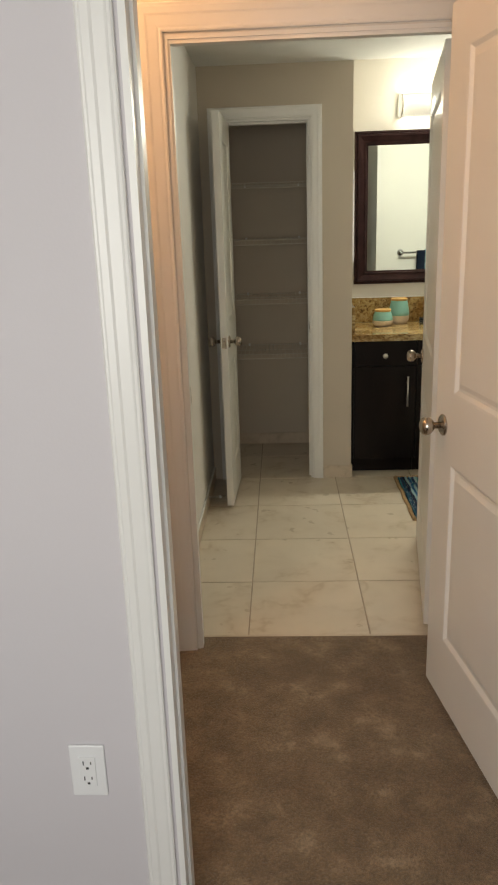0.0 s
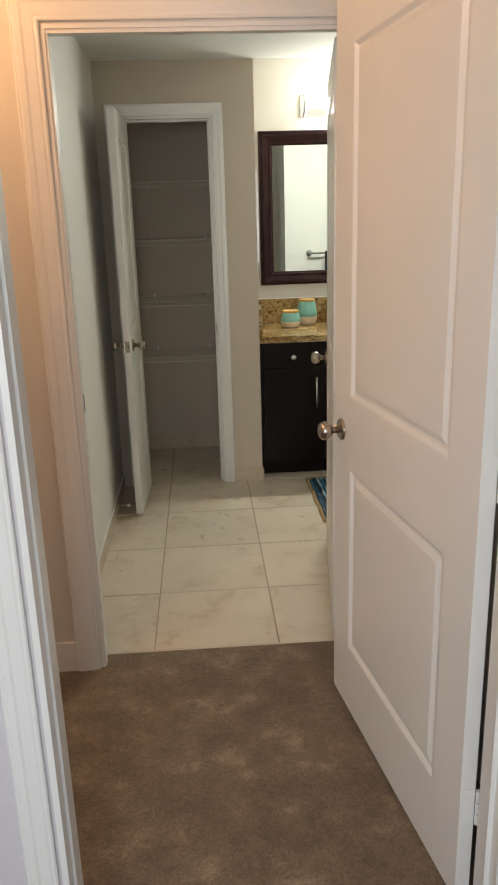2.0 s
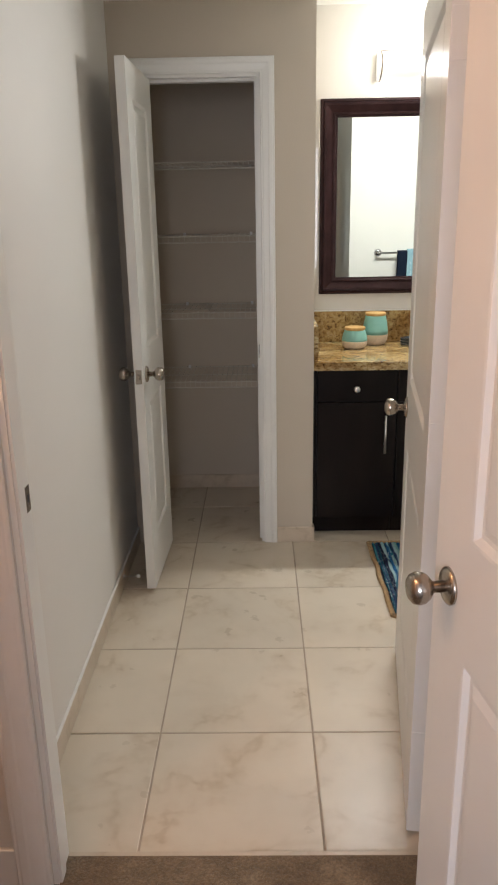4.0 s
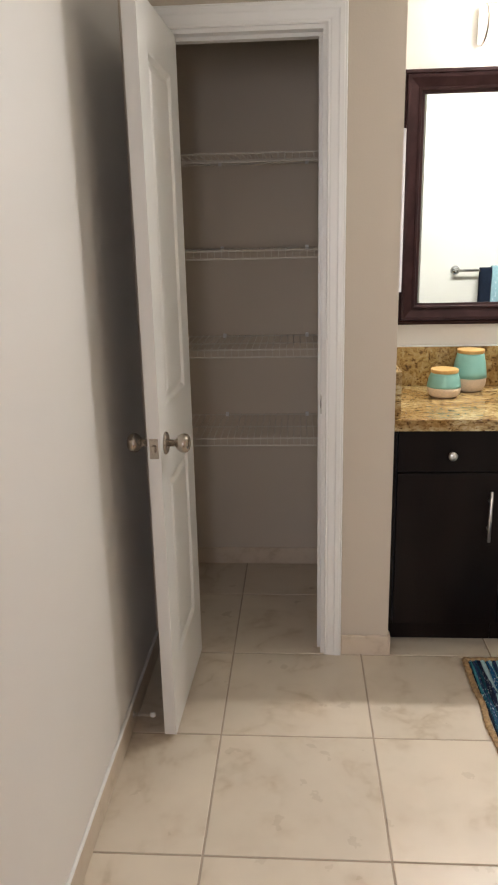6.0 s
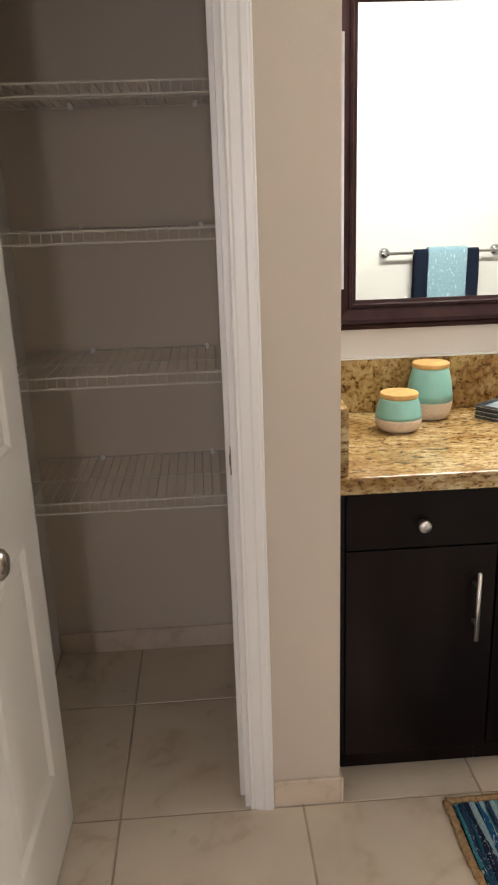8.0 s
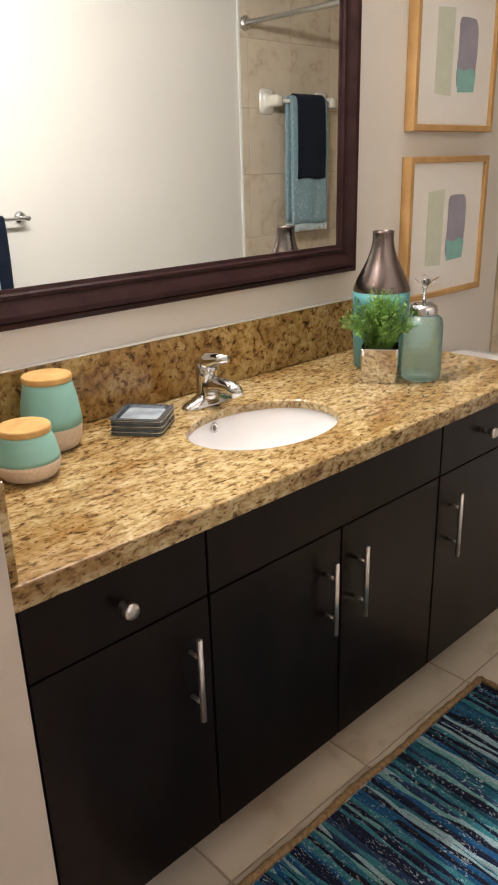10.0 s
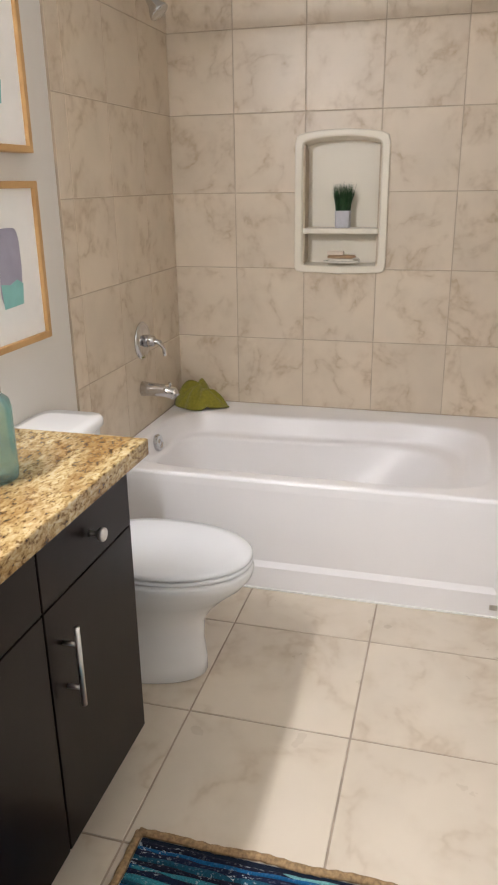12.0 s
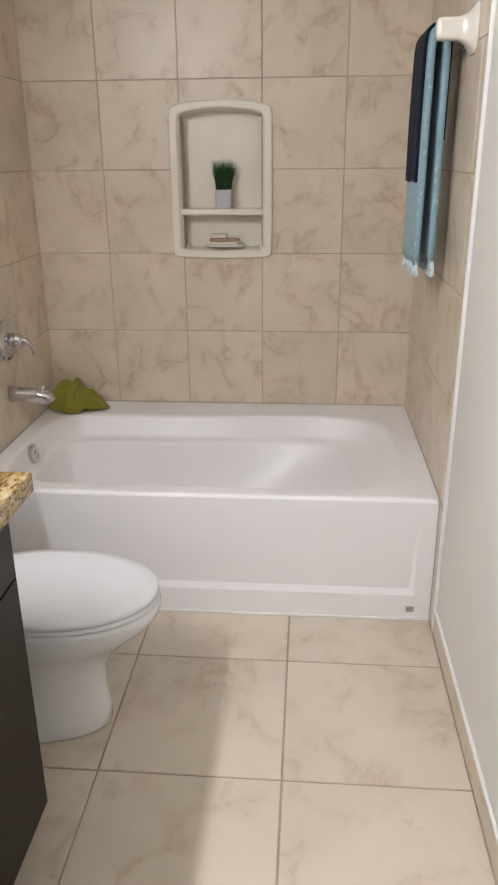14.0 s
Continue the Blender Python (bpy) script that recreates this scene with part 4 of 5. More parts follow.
def towel_mesh(x0, x1, ybar, zbar, r, front, back, wave=0.004, seed=1, spread=0.0):
    """Cloth hung over a bar along x: down the wall side, over the bar and down the room side (+y)."""
    rr = random.Random(seed)
    ph = [rr.uniform(0, 6.28) for _ in range(4)]
    path = [(-r - 0.002, -back + back * i / 14) for i in range(14)]
    path += [(-r * math.cos(t), r * math.sin(t)) for t in np.linspace(0, math.pi, 9)]
    path += [(r + 0.002, -front * i / 16) for i in range(1, 17)]
    bm, nx, grid = bmesh.new(), 26, []
    for i in range(nx + 1):
        u = i / nx
        row = []
        for y, z in path:
            d = max(0.0, -z)
            k = (1 if y > 0 else -0.4) * min(1, d / 0.25)
            off = wave * k * (math.sin(u * 9 + ph[0]) + 0.6 * math.sin(u * 17 + ph[1] + d * 4))
            x = x0 + (x1 - x0) * u + spread * d * (u - 0.5) + 0.002 * math.sin(d * 14 + ph[2])
            zz = z + (0.004 * math.sin(u * 7 + ph[3]) if d > 0.9 * max(front, back) else 0)
            row.append(bm.verts.new((x, ybar + y + off + (abs(wave) * 1.2 * k if y > 0 else 0), zbar + zz)))
        grid.append(row)
    for a, b in zip(grid, grid[1:]):
        for j in range(len(path) - 1):
            bm.faces.new((a[j], b[j], b[j + 1], a[j + 1]))
    bmesh.ops.recalc_face_normals(bm, faces=bm.faces)
    return bm


def towel(name, label, material, *args, thick=0.006, **kw):
    ob = tagged(obj(name, towel_mesh(*args, **kw), material, None, "", True), label, "towel")
    md = ob.modifiers.new("thickness", "SOLIDIFY")
    md.thickness, md.offset = thick, 1.0
    return ob


tb = thing("towel_bar", 1.580, YT, 1.250, 0, "chrome towel bar on the painted wall", "towel bar")
part("bar", tube([(0.0, 0.068, 0), (0.545, 0.068, 0)], 0.008, 16), CHROME, tb, "", True)
for x in (0.0, 0.545):
    r_ = part("post", tube([(x, 0.0, 0), (x, 0.075, 0)], 0.010, 16), CHROME, tb, "", True)
    part("flange", turned(lathe([(0.027, 0), (0.027, 0.004), (0.020, 0.010), (0.012, 0.014)], 24), pose(x, 0, 0, -90, 0, 0)), CHROME, r_, "", True)
towel("hand_towel", "dark navy towel folded over the chrome bar", NAVY, 1.705, 2.015, YT + 0.068, 1.250, 0.0105, 0.52, 0.46, wave=0.003, seed=2)
towel("hand_towel", "light aqua ribbed towel laid over the navy towel", SKYBLUE, 1.770, 1.955, YT + 0.068, 1.250, 0.020, 0.42, 0.05, wave=0.002, seed=3)

cb = thing("ceramic_towel_bar", 3.565, YT + 0.010, 1.735, 0, "bone ceramic towel bar on the shower tiles", "towel bar")
for x in (0.0, 0.42):
    sec = [(0.056, 0.062, 0.0), (0.054, 0.060, 0.006), (0.040, 0.046, 0.014), (0.028, 0.034, 0.026), (0.024, 0.028, 0.042), (0.024, 0.027, 0.088), (0.022, 0.025, 0.096), (0.014, 0.017, 0.100)]
    part("bracket", loft([[(x + px, y, pz) for px, pz in rounded(28, a, b, 4.5)] for a, b, y in sec]), BONE, cb, "glazed bone ceramic bracket", True)
part("bar", tube([(0.0, 0.072, 0), (0.42, 0.072, 0)], 0.0095, 16), BONE, cb, "", True)
towel("bath_towel", "light aqua bath towel with a white fringe hanging down", SKYBLUE, 3.655, 3.930, YT + 0.082, 1.735, 0.0105, 0.615, 0.600, thick=0.017, wave=0.003, seed=5)
towel("hand_towel", "dark navy hand towel over the aqua bath towel", NAVY, 3.690, 3.900, YT + 0.082, 1.735, 0.0295, 0.380, 0.265, thick=0.008, wave=0.003, seed=5)
fr = bmesh.new()
rng = random.Random(9)
for i in range(76):
    x = 3.657 + 0.271 * i / 75 + rng.uniform(-0.002, 0.002)
    for y in (YT + 0.106, YT + 0.057):
        add_tube(fr, [(x, y, 1.735 - 0.606), (x + rng.uniform(-0.003, 0.003), y + rng.uniform(-0.006, 0.006), 1.735 - 0.630), (x + rng.uniform(-0.006, 0.006), y + rng.uniform(-0.009, 0.009), 1.735 - 0.645 + rng.uniform(-0.008, 0.008))], 0.0030, 5)
tagged(obj("towel_fringe", fr, mat("fringe_thread", (0.62, 0.72, 0.73), 1.0, var=0.1, scale=80)), "pale knotted fringe of the aqua bath towel", "towel fringe", kind="stuff")

# ==== bathtub and shower ====
TX, TZ = 3.445, 0.436
tu = thing("bathtub", TX, YT + 0.011, 0, 0, "white alcove bathtub with a panelled apron", "bathtub")
W, L = XR - TX - 0.001, YM - YT - 0.022


def tub_shell():
    n = 96

    def ring(x0, x1, y0, y1, p, z, bow=0.0):
        pts = rounded(n, (x1 - x0) / 2, (y1 - y0) / 2, p, (x0 + x1) / 2, (y0 + y1) / 2)
        out = []
        for x, y in pts:
            k = (y - y0) / (y1 - y0)
            if x > (x0 + x1) / 2:
                x += bow * math.sin(k * 2 * math.pi + 0.6) * min(1.0, (x - (x0 + x1) / 2) / (0.4 * (x1 - x0)))
            out.append((x, y, z))
        return out
    cx, cy, rim = 0.405, 0.775, []
    for x, y, _ in ring(0.052, 0.775, 0.085, 1.465, 6.0, 0):
        dx, dy = x - cx, y - cy
        k = min(((W - cx) if dx > 0 else -cx) / dx if abs(dx) > 1e-9 else 1e9, ((L - cy) if dy > 0 else -cy) / dy if abs(dy) > 1e-9 else 1e9)
        rim.append([cx + dx * k, cy + dy * k])
    for ex in (0.0, W):
        for ey in (0.0, L):
            min(rim, key=lambda p: (p[0] - ex) ** 2 + (p[1] - ey) ** 2)[:] = [ex, ey]
    outer = [[(max(x, e), y, zz if x < 1e-6 else TZ) for x, y in rim] for e, zz in ((0.0, TZ - 0.014), (0.0015, TZ - 0.007), (0.005, TZ - 0.002), (0.012, TZ), (0.022, TZ))]
    inner = [ring(0.052, 0.775, 0.085, 1.465, 6.0, TZ, 0.014), ring(0.058, 0.768, 0.092, 1.459, 6.0, TZ - 0.0005, 0.014), ring(0.064, 0.760, 0.100, 1.453, 5.6, TZ - 0.004, 0.015), ring(0.068, 0.755, 0.110, 1.449, 5.4, TZ - 0.012, 0.016),
             ring(0.080, 0.738, 0.165, 1.436, 4.8, TZ - 0.070, 0.022), ring(0.084, 0.733, 0.180, 1.432, 4.6, TZ - 0.080, 0.024), ring(0.092, 0.724, 0.195, 1.426, 4.4, TZ - 0.086, 0.024),
             ring(0.108, 0.704, 0.225, 1.412, 4.2, TZ - 0.088, 0.024), ring(0.114, 0.696, 0.240, 1.406, 4.2, TZ - 0.092, 0.024), ring(0.118, 0.690, 0.255, 1.402, 4.2, TZ - 0.104, 0.022),
             ring(0.140, 0.665, 0.420, 1.375, 3.8, 0.165, 0.01), ring(0.155, 0.648, 0.455, 1.360, 3.6, 0.135), ring(0.180, 0.620, 0.490, 1.335, 3.4, 0.120), ring(0.24, 0.56, 0.56, 1.25, 3.0, 0.112)]
    return loft(outer + inner, False, True)


part("basin", tub_shell(), ACRYLIC, tu, "", True)
bm = bmesh.new()
ap = [[(0.0, 0.0), (L, 0.0), (L, TZ - 0.0115), (0.0, TZ - 0.0115)]]
rowsd = [(0.0, 0.0, 0.0, 0.0), (0.055, 0.090, 0.045, 0.0), (0.070, 0.112, 0.058, 0.010)]
loops = []
for sidei, bot, topi, dep in rowsd:
    loops.append([(dep, sidei, bot), (dep, L - sidei, bot), (dep * 0.06, L - sidei, TZ - 0.0125 - topi * 0.6), (dep * 0.06, sidei, TZ - 0.0125 - topi * 0.6)])
add_loops(bm, loops, False, True)
for f in bm.faces:
    f.normal_flip()
ap_ob = part("apron", bm, ACRYLIC, tu)
soften(ap_ob, 0.012, 4)
part("overflow_plate", turned(lathe([(0.037, 0), (0.037, 0.010), (0.033, 0.015), (0.024, 0.016), (0.021, 0.012), (0.012, 0.012), (0.010, 0.016), (0.003, 0.017)], 32), pose(0.405, 1.440, 0.392, 80, 0, 0)), CHROME, tu, "chrome overflow plate", True)
part("drain", turned(lathe([(0.03, 0), (0.03, 0.003), (0.02, 0.004), (0.004, 0.003)], 24), pose(0.40, 1.20, 0.1125)), CHROME, tu, "chrome drain", True)
part("badge", box(-0.002, 0.052, 0.030, 0.001, 0.078, 0.050, 0.001), STEEL, tu, "small grey maker's badge")

YF = YM - 0.011
sv = thing("shower_valve", 3.925, YF, 0.812, 0, "chrome shower valve with a lever handle", "shower valve")
part("escutcheon", turned(lathe([(0.078, 0), (0.078, 0.004), (0.070, 0.010), (0.045, 0.014), (0.026, 0.016)], 40), pose(0, 0, 0, 90, 0, 0)), CHROME, sv, "", True)
part("hub", turned(lathe([(0.026, 0.014), (0.025, 0.040), (0.021, 0.055), (0.010, 0.060)], 28), pose(0, 0, 0, 90, 0, 0)), CHROME, sv, "", True)
part("lever", tube([(0, -0.045, 0.004), (0.012, -0.075, -0.008), (0.018, -0.088, -0.035), (0.018, -0.090, -0.065)], [0.013, 0.011, 0.008, 0.006], 14), CHROME, sv, "", True)
ts = thing("tub_spout", 3.900, YF, 0.612, 0, "chrome bathtub spout on the tiled wall", "spout")
part("spout_body", tube([(0, 0, 0), (0, -0.03, 0), (0, -0.10, -0.003), (0, -0.138, -0.012), (0, -0.15, -0.028)], [0.031, 0.029, 0.026, 0.025, 0.020], 24), CHROME, ts, "", True)
part("diverter", turned(lathe([(0.005, 0), (0.005, 0.012), (0.008, 0.016), (0.006, 0.022)], 14), pose(0, -0.125, 0.012)), CHROME, ts, "", True)
sh_ = thing("shower_spray", 3.86, YF, 2.085, 0, "chrome shower head on a bent arm", "shower head")
part("arm", tube([(0, 0, 0.0), (0, -0.05, 0.008), (0, -0.10, -0.01), (0, -0.135, -0.045)], 0.0105, 14), CHROME, sh_, "", True)
part("flange", turned(lathe([(0.030, 0), (0.030, 0.004), (0.016, 0.012)], 24), pose(0, 0, 0, 90, 0, 0)), CHROME, sh_, "", True)
part("head", turned(lathe([(0.012, 0.0), (0.016, 0.012), (0.020, 0.03), (0.036, 0.058), (0.038, 0.066), (0.034, 0.069), (0.004, 0.069)], 28), pose(0, -0.13, -0.040, 142, 0, 0)), CHROME, sh_, "", True)
rd = thing("shower_rod", 3.425, YT + 0.011, 2.077, 0, "brushed metal shower curtain rod between the tiled walls", "curtain rod")
part("rod", tube([(0, 0, 0), (0, YM - YT - 0.022, 0)], 0.0125, 16), STEEL, rd, "", True)
for y, a in ((0.0, -90), (YM - YT - 0.022, 90)):
    part("flange", turned(lathe([(0.034, 0), (0.034, 0.006), (0.026, 0.012), (0.016, 0.020)], 28), pose(0, y, 0, a, 0, 0)), STEEL, rd, "", True)

# folded washcloth on the tub's corner
wc = bmesh.new()
na, nr, gridv = 64, 14, []
for i in range(nr + 1):
    r_ = i / nr
    row = []
    for k in range(na):
        t = 2 * math.pi * k / na
        reach = 1 + 0.16 * math.cos(4 * t + 0.5) + 0.07 * math.sin(3 * t + 1.0)
        pleat = 0.020 * math.sin(5 * t + 0.8 + 1.2 * r_) + 0.010 * math.sin(9 * t + 2.0)
        z = 0.092 * (1 - r_ ** 3.4) * (1 + 0.14 * r_ * math.sin(2 * t + 0.4)) + 0.016 * math.sin(26 * r_ * math.cos(t) * 0.12 + 1.5 * math.sin(t)) + pleat * min(1.0, 1.9 * r_) * (1 - 0.55 * r_)
        row.append(wc.verts.new((0.076 * reach * r_ * math.cos(t) + 0.004 * math.sin(6 * t) * r_, 0.112 * reach * r_ * math.sin(t) + 0.012, max(z, 0.004 + 0.003 * math.sin(5 * t)))))
    gridv.append(row)
for a, b in zip(gridv, gridv[1:]):
    for k in range(na):
        wc.faces.new((a[k], a[(k + 1) % na], b[(k + 1) % na], b[k]))
bmesh.ops.remove_doubles(wc, verts=wc.verts, dist=0.0003)
bmesh.ops.recalc_face_normals(wc, faces=wc.faces)
wo = tagged(obj("washcloth", wc, LIME, None, "", True), "crumpled olive green washcloth on the tub's rim", "washcloth")
wo.matrix_world = pose(4.265, 0.440, TZ + 0.001, 0, 0, 8)
md = wo.modifiers.new("thickness", "SOLIDIFY")
md.thickness, md.offset = 0.004, 1.0

# shower niche
nk = thing("shower_niche", XR, (NY0 + NY1) / 2 - 0.0, 0, 0, "arched cream resin shower niche with one shelf", "niche")
hw_o, hw_i = 0.197, 0.164


def arch(hw, z0, z1, rise, n=18, cr=0.02):
    """Outline in (y, z): flat bottom with rounded corners, shallow arch on top."""
    pts = [(-hw + cr, z0), (0, z0 - 0.006), (hw - cr, z0), (hw - cr * 0.3, z0 + cr * 0.3), (hw, z0 + cr), (hw, z1 - cr), (hw - cr * 0.3, z1 - cr * 0.2)]
    pts += [(hw * math.cos(t) * 0.975, z1 + rise * math.sin(t)) for t in np.linspace(0.12, math.pi - 0.12, n)]
    pts += [(-hw + cr * 0.3, z1 - cr * 0.2), (-hw, z1 - cr), (-hw, z0 + cr), (-hw + cr * 0.3, z0 + cr * 0.3)]
    return pts


lo, li = arch(hw_o, 1.054, 1.600, 0.030), arch(hw_i, 1.084, 1.572, 0.030, cr=0.012)
lb = arch(hw_i - 0.008, 1.088, 1.566, 0.026, cr=0.02)
part("surround", loft([[(0.0, y, z) for y, z in lo], [(-0.010, y, z) for y, z in lo], [(-0.014, y * 0.985, 1.325 + (z - 1.325) * 0.988) for y, z in lo], [(-0.014, y * 1.03, 1.328 + (z - 1.328) * 1.02) for y, z in li],
                       [(-0.009, y, z) for y, z in li], [(0.085, y, z) for y, z in lb]], False, True), NICHE, nk)
part("shelf", box(-0.012, -hw_i + 0.0015, 1.214, 0.084, hw_i - 0.0015, 1.238, 0.006, 3), NICHE, nk)

NYC = (NY0 + NY1) / 2
gp = thing("grass_planter", XR + 0.035, NYC - 0.005, 1.239, 0, "tiny grey cube planter with dark artificial grass", "planter")
part("pot", loft([[(x * 0.032 * k, y * 0.032 * k, z) for x, y in rounded(28, 1, 1, 12)] for k, z in ((0.92, 0.0), (0.95, 0.002), (1.0, 0.070), (0.93, 0.070), (0.90, 0.055))]), PEWTER, gp, "matte grey cube pot")
bm = bmesh.new()
rng = random.Random(11)
for i in range(420):
    x, y = rng.uniform(-0.027, 0.027), rng.uniform(-0.027, 0.027)
    hgt, lx, ly = rng.uniform(0.085, 0.132), x * 0.7 + rng.gauss(0, 0.008), y * 0.7 + rng.gauss(0, 0.008)
    a = rng.uniform(0, 3.14)
    wx, wy = 0.0012 * math.cos(a), 0.0012 * math.sin(a)
    p0, p1, p2 = (x, y, 0.056), (x + lx * 0.35, y + ly * 0.35, 0.056 + hgt * 0.55), (x + lx, y + ly, 0.056 + hgt)
    v = [bm.verts.new(q) for q in ((p0[0] - wx, p0[1] - wy, p0[2]), (p0[0] + wx, p0[1] + wy, p0[2]), (p1[0] + wx, p1[1] + wy, p1[2]), (p1[0] - wx, p1[1] - wy, p1[2]), p2)]
    bm.faces.new((v[0], v[1], v[2], v[3])), bm.faces.new((v[3], v[2], v[4]))
tagged(part("grass_tuft", bm, BLADE, gp, "dark green grass blades"), kind="stuff")

zN = 1.089
sb = thing("soap_tray", XR + 0.035, NYC - 0.002, zN, 0, "oval wooden soap tray in the niche", "tray")
part("tray", loft([[(x, y, z) for x, y in rounded(32, 0.034 * k, 0.078 * k, 2.2)] for k, z in ((0.8, 0.0), (1.0, 0.004), (1.0, 0.010), (0.93, 0.010), (0.85, 0.006))]), BONE, sb, "pale oval dish")
br = thing("bath_brush", XR + 0.033, NYC - 0.004, zN + 0.0105, 0, "wooden bath brush lying in the soap tray", "brush")
part("back", loft([[(x, y, z) for x, y in rounded(28, 0.020 * k, 0.062 * k, 3)] for k, z in ((0.9, 0.010), (1.0, 0.013), (1.0, 0.020), (0.9, 0.023))]), BRISTLE, br, "brown wooden back")
part("bristles", loft([[(x, y, z) for x, y in rounded(28, 0.017 * k, 0.056 * k, 4)] for k, z in ((1.0, 0.0), (0.97, 0.011))]), BONE, br, "cream bristles")
sbar = tagged(obj("soap_bar", turned(box(-0.016, -0.036, 0, 0.016, 0.036, 0.018, 0.005, 3), pose(XR + 0.03, NYC + 0.022, zN + 0.0345)), SOAPBAR), "small pale bar of soap on the brush", "soap")
rp = tagged(obj("cord_loop", tube([(XR + 0.02, NYC - 0.055 - 0.03 * math.sin(t), zN + 0.022 - 0.0028 * i + 0.006 * math.sin(2 * t)) for i, t in enumerate(np.linspace(0, 3.0, 8))] , 0.0022, 7), WIRE, None, "", True), "white cord loop of the bath brush", "cord")

# ==== toilet ====
to = thing("toilet", 2.925, 0.0, 0, 0, "white toilet with its lid closed", "toilet")


def egg(hx, y_front, y_back, z, n=56, p=2.2, sx=1.0):
    """Plan outline of the bowl: round front, squarer back."""
    yc = y_front + (y_back - y_front) * 0.52
    out = []
    for i in range(n):
        t = 2 * math.pi * i / n
        c, s = math.cos(t), math.sin(t)
        if s < 0:
            x, y = hx * math.copysign(abs(c) ** (2 / 2.1), c), yc + (yc - y_front) * s
        else:
            x, y = hx * math.copysign(abs(c) ** (2 / 2.8), c), yc + (y_back - yc) * math.copysign(abs(s) ** (2 / 2.8), s)
        out.append((x * sx, y, z))
    return out


part("bowl", loft([egg(0.114, 0.006, 0.50, 0.0), egg(0.118, -0.002, 0.50, 0.006), egg(0.115, -0.002, 0.50, 0.05), egg(0.111, 0.006, 0.49, 0.12), egg(0.114, 0.000, 0.48, 0.19), egg(0.126, -0.030, 0.48, 0.235),
                   egg(0.150, -0.075, 0.46, 0.280), egg(0.172, -0.122, 0.44, 0.318), egg(0.182, -0.148, 0.42, 0.350), egg(0.184, -0.153, 0.41, 0.372), egg(0.180, -0.149, 0.41, 0.384)]), CERAMIC, to, "glazed white bowl", True)
part("seat", loft([egg(0.178, -0.146, 0.36, 0.3855), egg(0.182, -0.150, 0.36, 0.389), egg(0.182, -0.150, 0.36, 0.397), egg(0.179, -0.146, 0.36, 0.4)]), LIDWHITE, to, "white plastic seat", True)
part("lid", loft([egg(0.179, -0.145, 0.355, 0.4025), egg(0.183, -0.149, 0.355, 0.405), egg(0.183, -0.149, 0.355, 0.412), egg(0.178, -0.143, 0.352, 0.418), egg(0.150, -0.105, 0.33, 0.4225), egg(0.08, -0.02, 0.27, 0.4245)]), LIDWHITE, to, "closed white lid", True)
part("deck", box(-0.15, 0.32, 0.30, 0.15, 0.575, 0.405, 0.03, 4), CERAMIC, to, "", True)
tq = [(x, y) for x, y in rounded(48, 1, 1, 6)]
part("tank", loft([[(x * a, 0.480 + y * b, z) for x, y in tq] for a, b, z in ((0.175, 0.088, 0.40), (0.185, 0.096, 0.42), (0.195, 0.104, 0.60), (0.200, 0.106, 0.718))]), CERAMIC, to, "", True)
part("tank_lid", loft([[(x * a, 0.478 + y * b, z) for x, y in tq] for a, b, z in ((0.205, 0.110, 0.7185), (0.210, 0.114, 0.722), (0.211, 0.114, 0.740), (0.204, 0.108, 0.750), (0.15, 0.08, 0.754))]), CERAMIC, to, "", True)
part("flush_lever", tube([(-0.13, 0.374, 0.66), (-0.13, 0.360, 0.66), (-0.09, 0.356, 0.656)], 0.006, 10), CHROME, to, "", True)
for x in (-0.07, 0.07):
    part("seat_hinge", turned(lathe([(0.014, 0), (0.014, 0.012), (0.010, 0.016)], 16), pose(x, 0.345, 0.403)), LIDWHITE, to, "", True)

# ==== bath rug ====
RX0, RX1, RY0, RY1 = 1.25, 2.308, -0.72, -0.040
rg = thing("bath_rug", RX0, RY0, 0, 0, "blue and teal striped rag rug with jute binding", "rug")
part("backing", box(0.012, 0.012, 0.0005, RX1 - RX0 - 0.012, RY1 - RY0 - 0.012, 0.005), NAVY, rg)
rng = random.Random(21)
xs = 0.016
while xs < RX1 - RX0 - 0.026:
    w = rng.uniform(0.007, 0.016)
    rows, n = [], 26
    pa, pb = rng.uniform(0, 6.28), rng.uniform(0, 6.28)
    for i in range(n + 1):
        y = 0.014 + (RY1 - RY0 - 0.028) * i / n
        c = xs + w / 2 + 0.0022 * math.sin(y * 11 + pa) + 0.0016 * math.sin(y * 27 + pb)
        hgt = 0.0115 + 0.0018 * math.sin(y * 60 + pb) + rng.uniform(-0.0006, 0.0006)
        k = w * (0.62 + 0.10 * math.sin(y * 35 + pa))
        rows.append([(c - k, y, 0.004), (c - k * 0.75, y, hgt * 0.8), (c, y, hgt), (c + k * 0.75, y, hgt * 0.8), (c + k, y, 0.004)])
    part("strip", loft(rows, False, False, False), RAG, rg, "", True)
    xs += w
bd = []
rw, rh = RX1 - RX0, RY1 - RY0
for (ax, ay), (bx, by) in (((0, 0), (rw, 0)), ((rw, 0), (rw, rh)), ((rw, rh), (0, rh)), ((0, rh), (0, 0))):
    n = 40
    pts, rad = [], []
    for i in range(n + 1):
        f = i / n
        wob = 0.0035 * math.sin(f * 19 + ax * 3 + ay) * math.sin(math.pi * f)
        dx, dy = (0, wob) if ay == by else (wob, 0)
        pts.append((ax + (bx - ax) * f + dx, ay + (by - ay) * f + dy, 0.0078))
        rad.append(0.0105 + 0.0016 * math.sin(f * 140))
    bmq = tube(pts, rad, 10)
    bmesh.ops.scale(bmq, vec=(1, 1, 0.72), verts=bmq.verts)
    part("binding", bmq, JUTE, rg, "braided jute edge", True)

# ==== tiles and planks, piece by piece ====


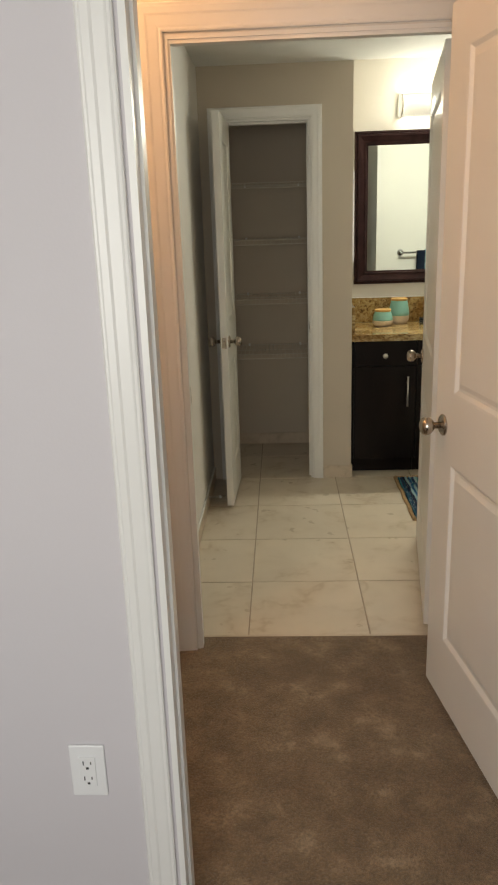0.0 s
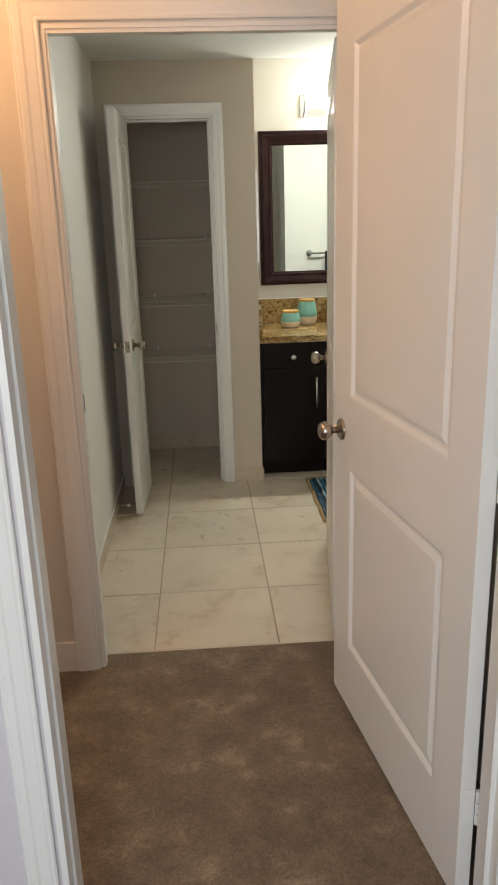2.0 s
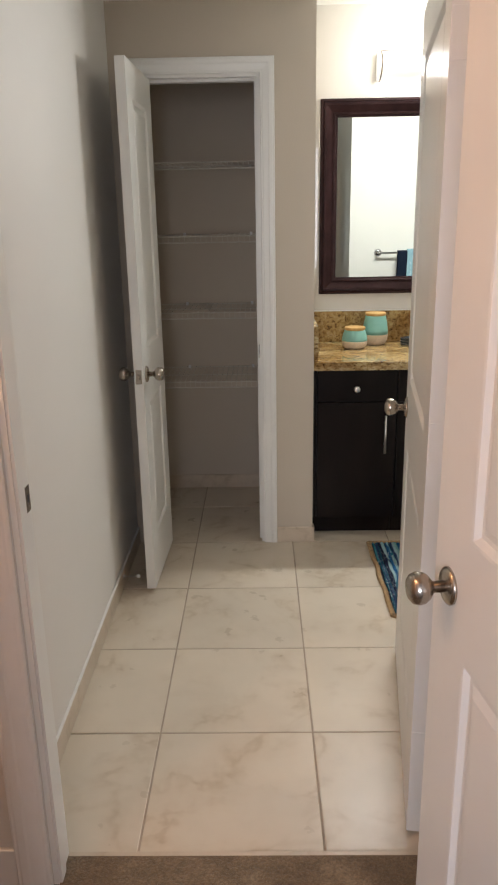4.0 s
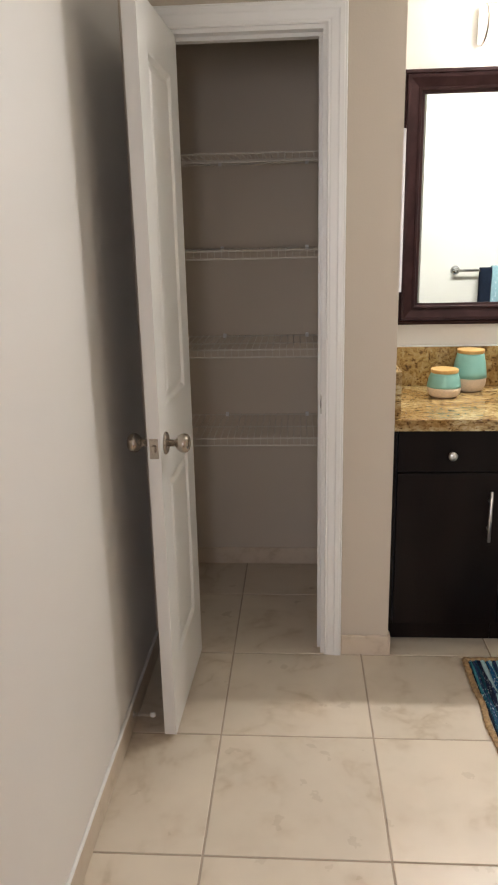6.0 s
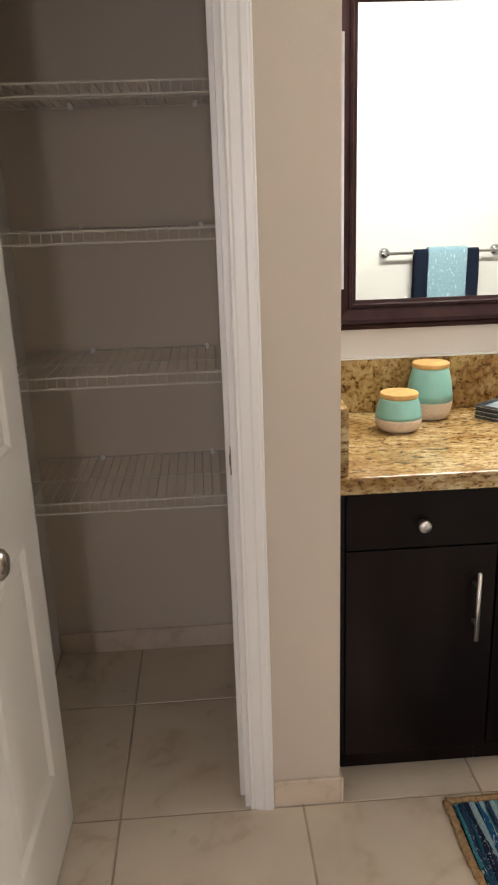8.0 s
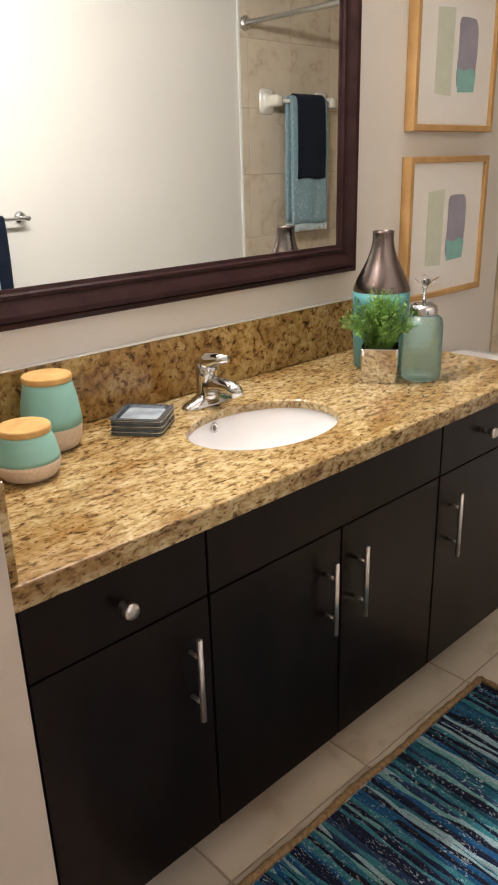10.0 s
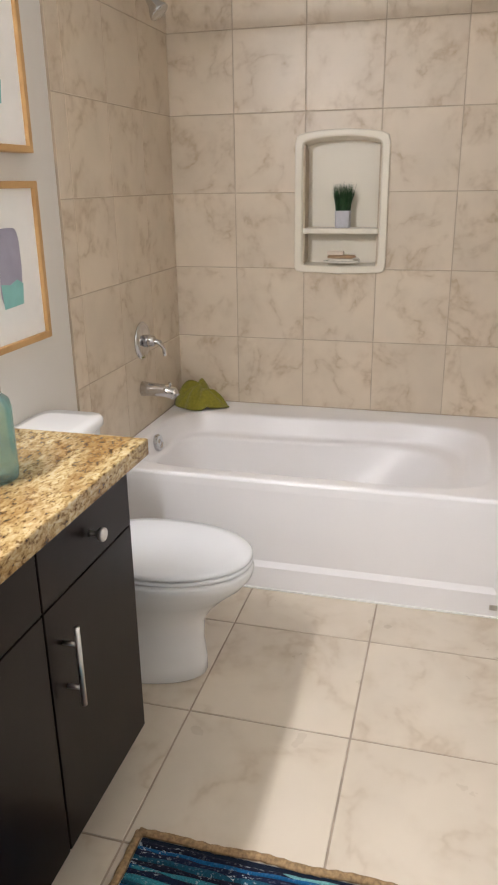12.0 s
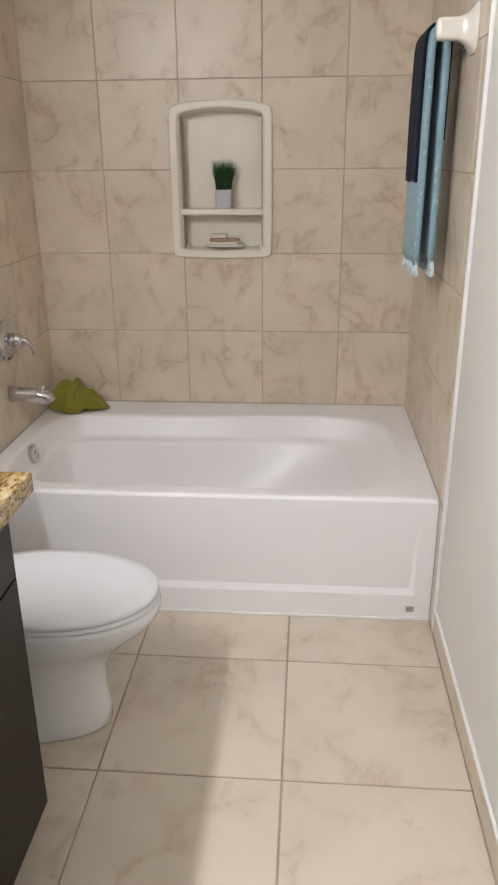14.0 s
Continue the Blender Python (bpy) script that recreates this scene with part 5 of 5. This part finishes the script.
def tile_mesh(w, h, t, bevel=0.0015):
    bm = box(0, 0, 0, w, h, t)
    top = [e for e in bm.edges if all(v.co.z > t - 1e-6 for v in e.verts)]
    bmesh.ops.bevel(bm, geom=top, offset=bevel, segments=2, profile=0.5, affect="EDGES")
    return bm


TILE_CACHE = {}


def lay(name, w, h, t, material, m, parent):
    key = (round(w, 4), round(h, 4), material.name)
    if key not in TILE_CACHE:
        me = bpy.data.meshes.new(name)
        bm = tile_mesh(w, h, t)
        bm.to_mesh(me)
        bm.free()
        me.materials.append(material)
        TILE_CACHE[key] = me
    ob = new(name, TILE_CACHE[key])
    ob.parent = parent
    ob.matrix_world = m
    return ob


GAP = 0.0058
rng = random.Random(31)
for i in range(-2, 8):
    for j in range(-4, 4):
        x0, x1, y0, y1 = 0.890 + 0.4625 * (i - 1), 0.890 + 0.4625 * i, -0.471 + 0.4605 * j, -0.471 + 0.4605 * (j + 1)
        for ax0, ay0, ax1, ay1 in ((XL, -1.836, 0.87, 0.765), (0.87, -1.836, TX + 0.01, YM)):
            a0, a1, b0, b1 = max(x0, ax0), min(x1, ax1), max(y0, ay0), min(y1, ay1)
            if ax0 == XL and b0 < 0.0:
                if a1 - a0 < 0.001:
                    continue
            if ax0 == XL and x1 > 0.87 and b0 < 0:
                a1 = min(x1, TX + 0.01)
                if x0 >= 0.87:
                    continue
            elif ax0 != XL and x0 < 0.87:
                if y0 < 0:
                    continue
                a0 = max(x0, 0.985)
            if a1 - a0 < 0.02 or b1 - b0 < 0.02:
                continue
            lay("tile", a1 - a0 - GAP, b1 - b0 - GAP, 0.010, TILE, pose(a0 + GAP / 2, b0 + GAP / 2, -0.010 + rng.uniform(-0.0003, 0.0003), rng.uniform(-0.03, 0.03), rng.uniform(-0.03, 0.03)), FLOOR)

for nm, x_, ya, yb in (("north", 3.353, YM - 0.0082, YM), ("south", 3.3905, YT, YT + 0.0082)):
    structure("grout_bed_" + nm, box(x_, ya, 0.002, XR + 0.001, yb, H - 0.001), WGROUT, "beige grout bed behind the shower tiles", "grout")
# shower tiles; local x-y of a tile turned onto each wall
ZT = [TZ + 0.001, 0.751, 1.067, 1.384, 1.701, 2.017, 2.334, H]
EAST = bpy.data.objects["wall_east"]
NORTH, SOUTH = bpy.data.objects["wall_north"], bpy.data.objects["wall_towel"]
YE = [YT + 0.001, -0.639, -0.325, -0.010, 0.298, YM - 0.001]
G = 0.0040
for z0, z1 in zip(ZT, ZT[1:]):
    for y0, y1 in zip(YE, YE[1:]):
        za, zb = z0, z1
        if abs(y0 + 0.325) < 1e-6:
            if abs(z0 - 1.067) < 1e-6:
                continue
            if abs(z0 - 1.384) < 1e-6:
                za = 1.606
        m = Matrix(((0, 0, -1, XR + 0.010), (-1, 0, 0, y1 - G / 2), (0, 1, 0, za + G / 2), (0, 0, 0, 1)))
        lay("tile", y1 - y0 - G, zb - za - G, 0.010, WTILE, m, EAST)
    xs_ = [XR - 0.312 * k for k in range(0, 4)]
    for wall_ob, edge, ywall, s in ((NORTH, 3.352, YM, 1), (SOUTH, 3.390, YT, -1)):
        cuts = xs_ + [edge]
        for xa, xb in zip(cuts, cuts[1:]):
            w_ = xa - xb - G
            if s > 0:
                m = Matrix(((1, 0, 0, xb + G / 2), (0, 0, -1, ywall), (0, 1, 0, z0 + G / 2), (0, 0, 0, 1)))
            else:
                m = Matrix(((-1, 0, 0, xa - G / 2), (0, 0, 1, ywall), (0, 1, 0, z0 + G / 2), (0, 0, 0, 1)))
            lay("tile", w_, z1 - z0 - G, 0.010, WTILE, m, wall_ob)
# tiles between tub edge and floor beside the apron
for wall_ob, edge, ywall, s in ((NORTH, 3.352, YM, 1), (SOUTH, 3.390, YT, -1)):
    w_ = TX - edge - G
    if s > 0:
        m = Matrix(((1, 0, 0, edge + G / 2), (0, 0, -1, ywall), (0, 1, 0, 0.004), (0, 0, 0, 1)))
    else:
        m = Matrix(((-1, 0, 0, TX - G / 2), (0, 0, 1, ywall), (0, 1, 0, 0.004), (0, 0, 0, 1)))
    lay("tile", w_, TZ - 0.012, 0.010, WTILE, m, wall_ob)
# planks of the bedroom floor
for r in range(12):
    y1 = -3.046 - 0.125 * r
    if y1 < -4.6:
        break
    off = (r * 0.37) % 1.1
    x = -2.0 - off
    while x < 2.6:
        a, b = max(x, -2.0), min(x + 1.2, 2.6)
        if b - a > 0.02:
            lay("plank", b - a - 0.001, 0.124, 0.004, WOOD, pose(a, y1 - 0.1245, -0.004), WFLOOR)
        x += 1.2
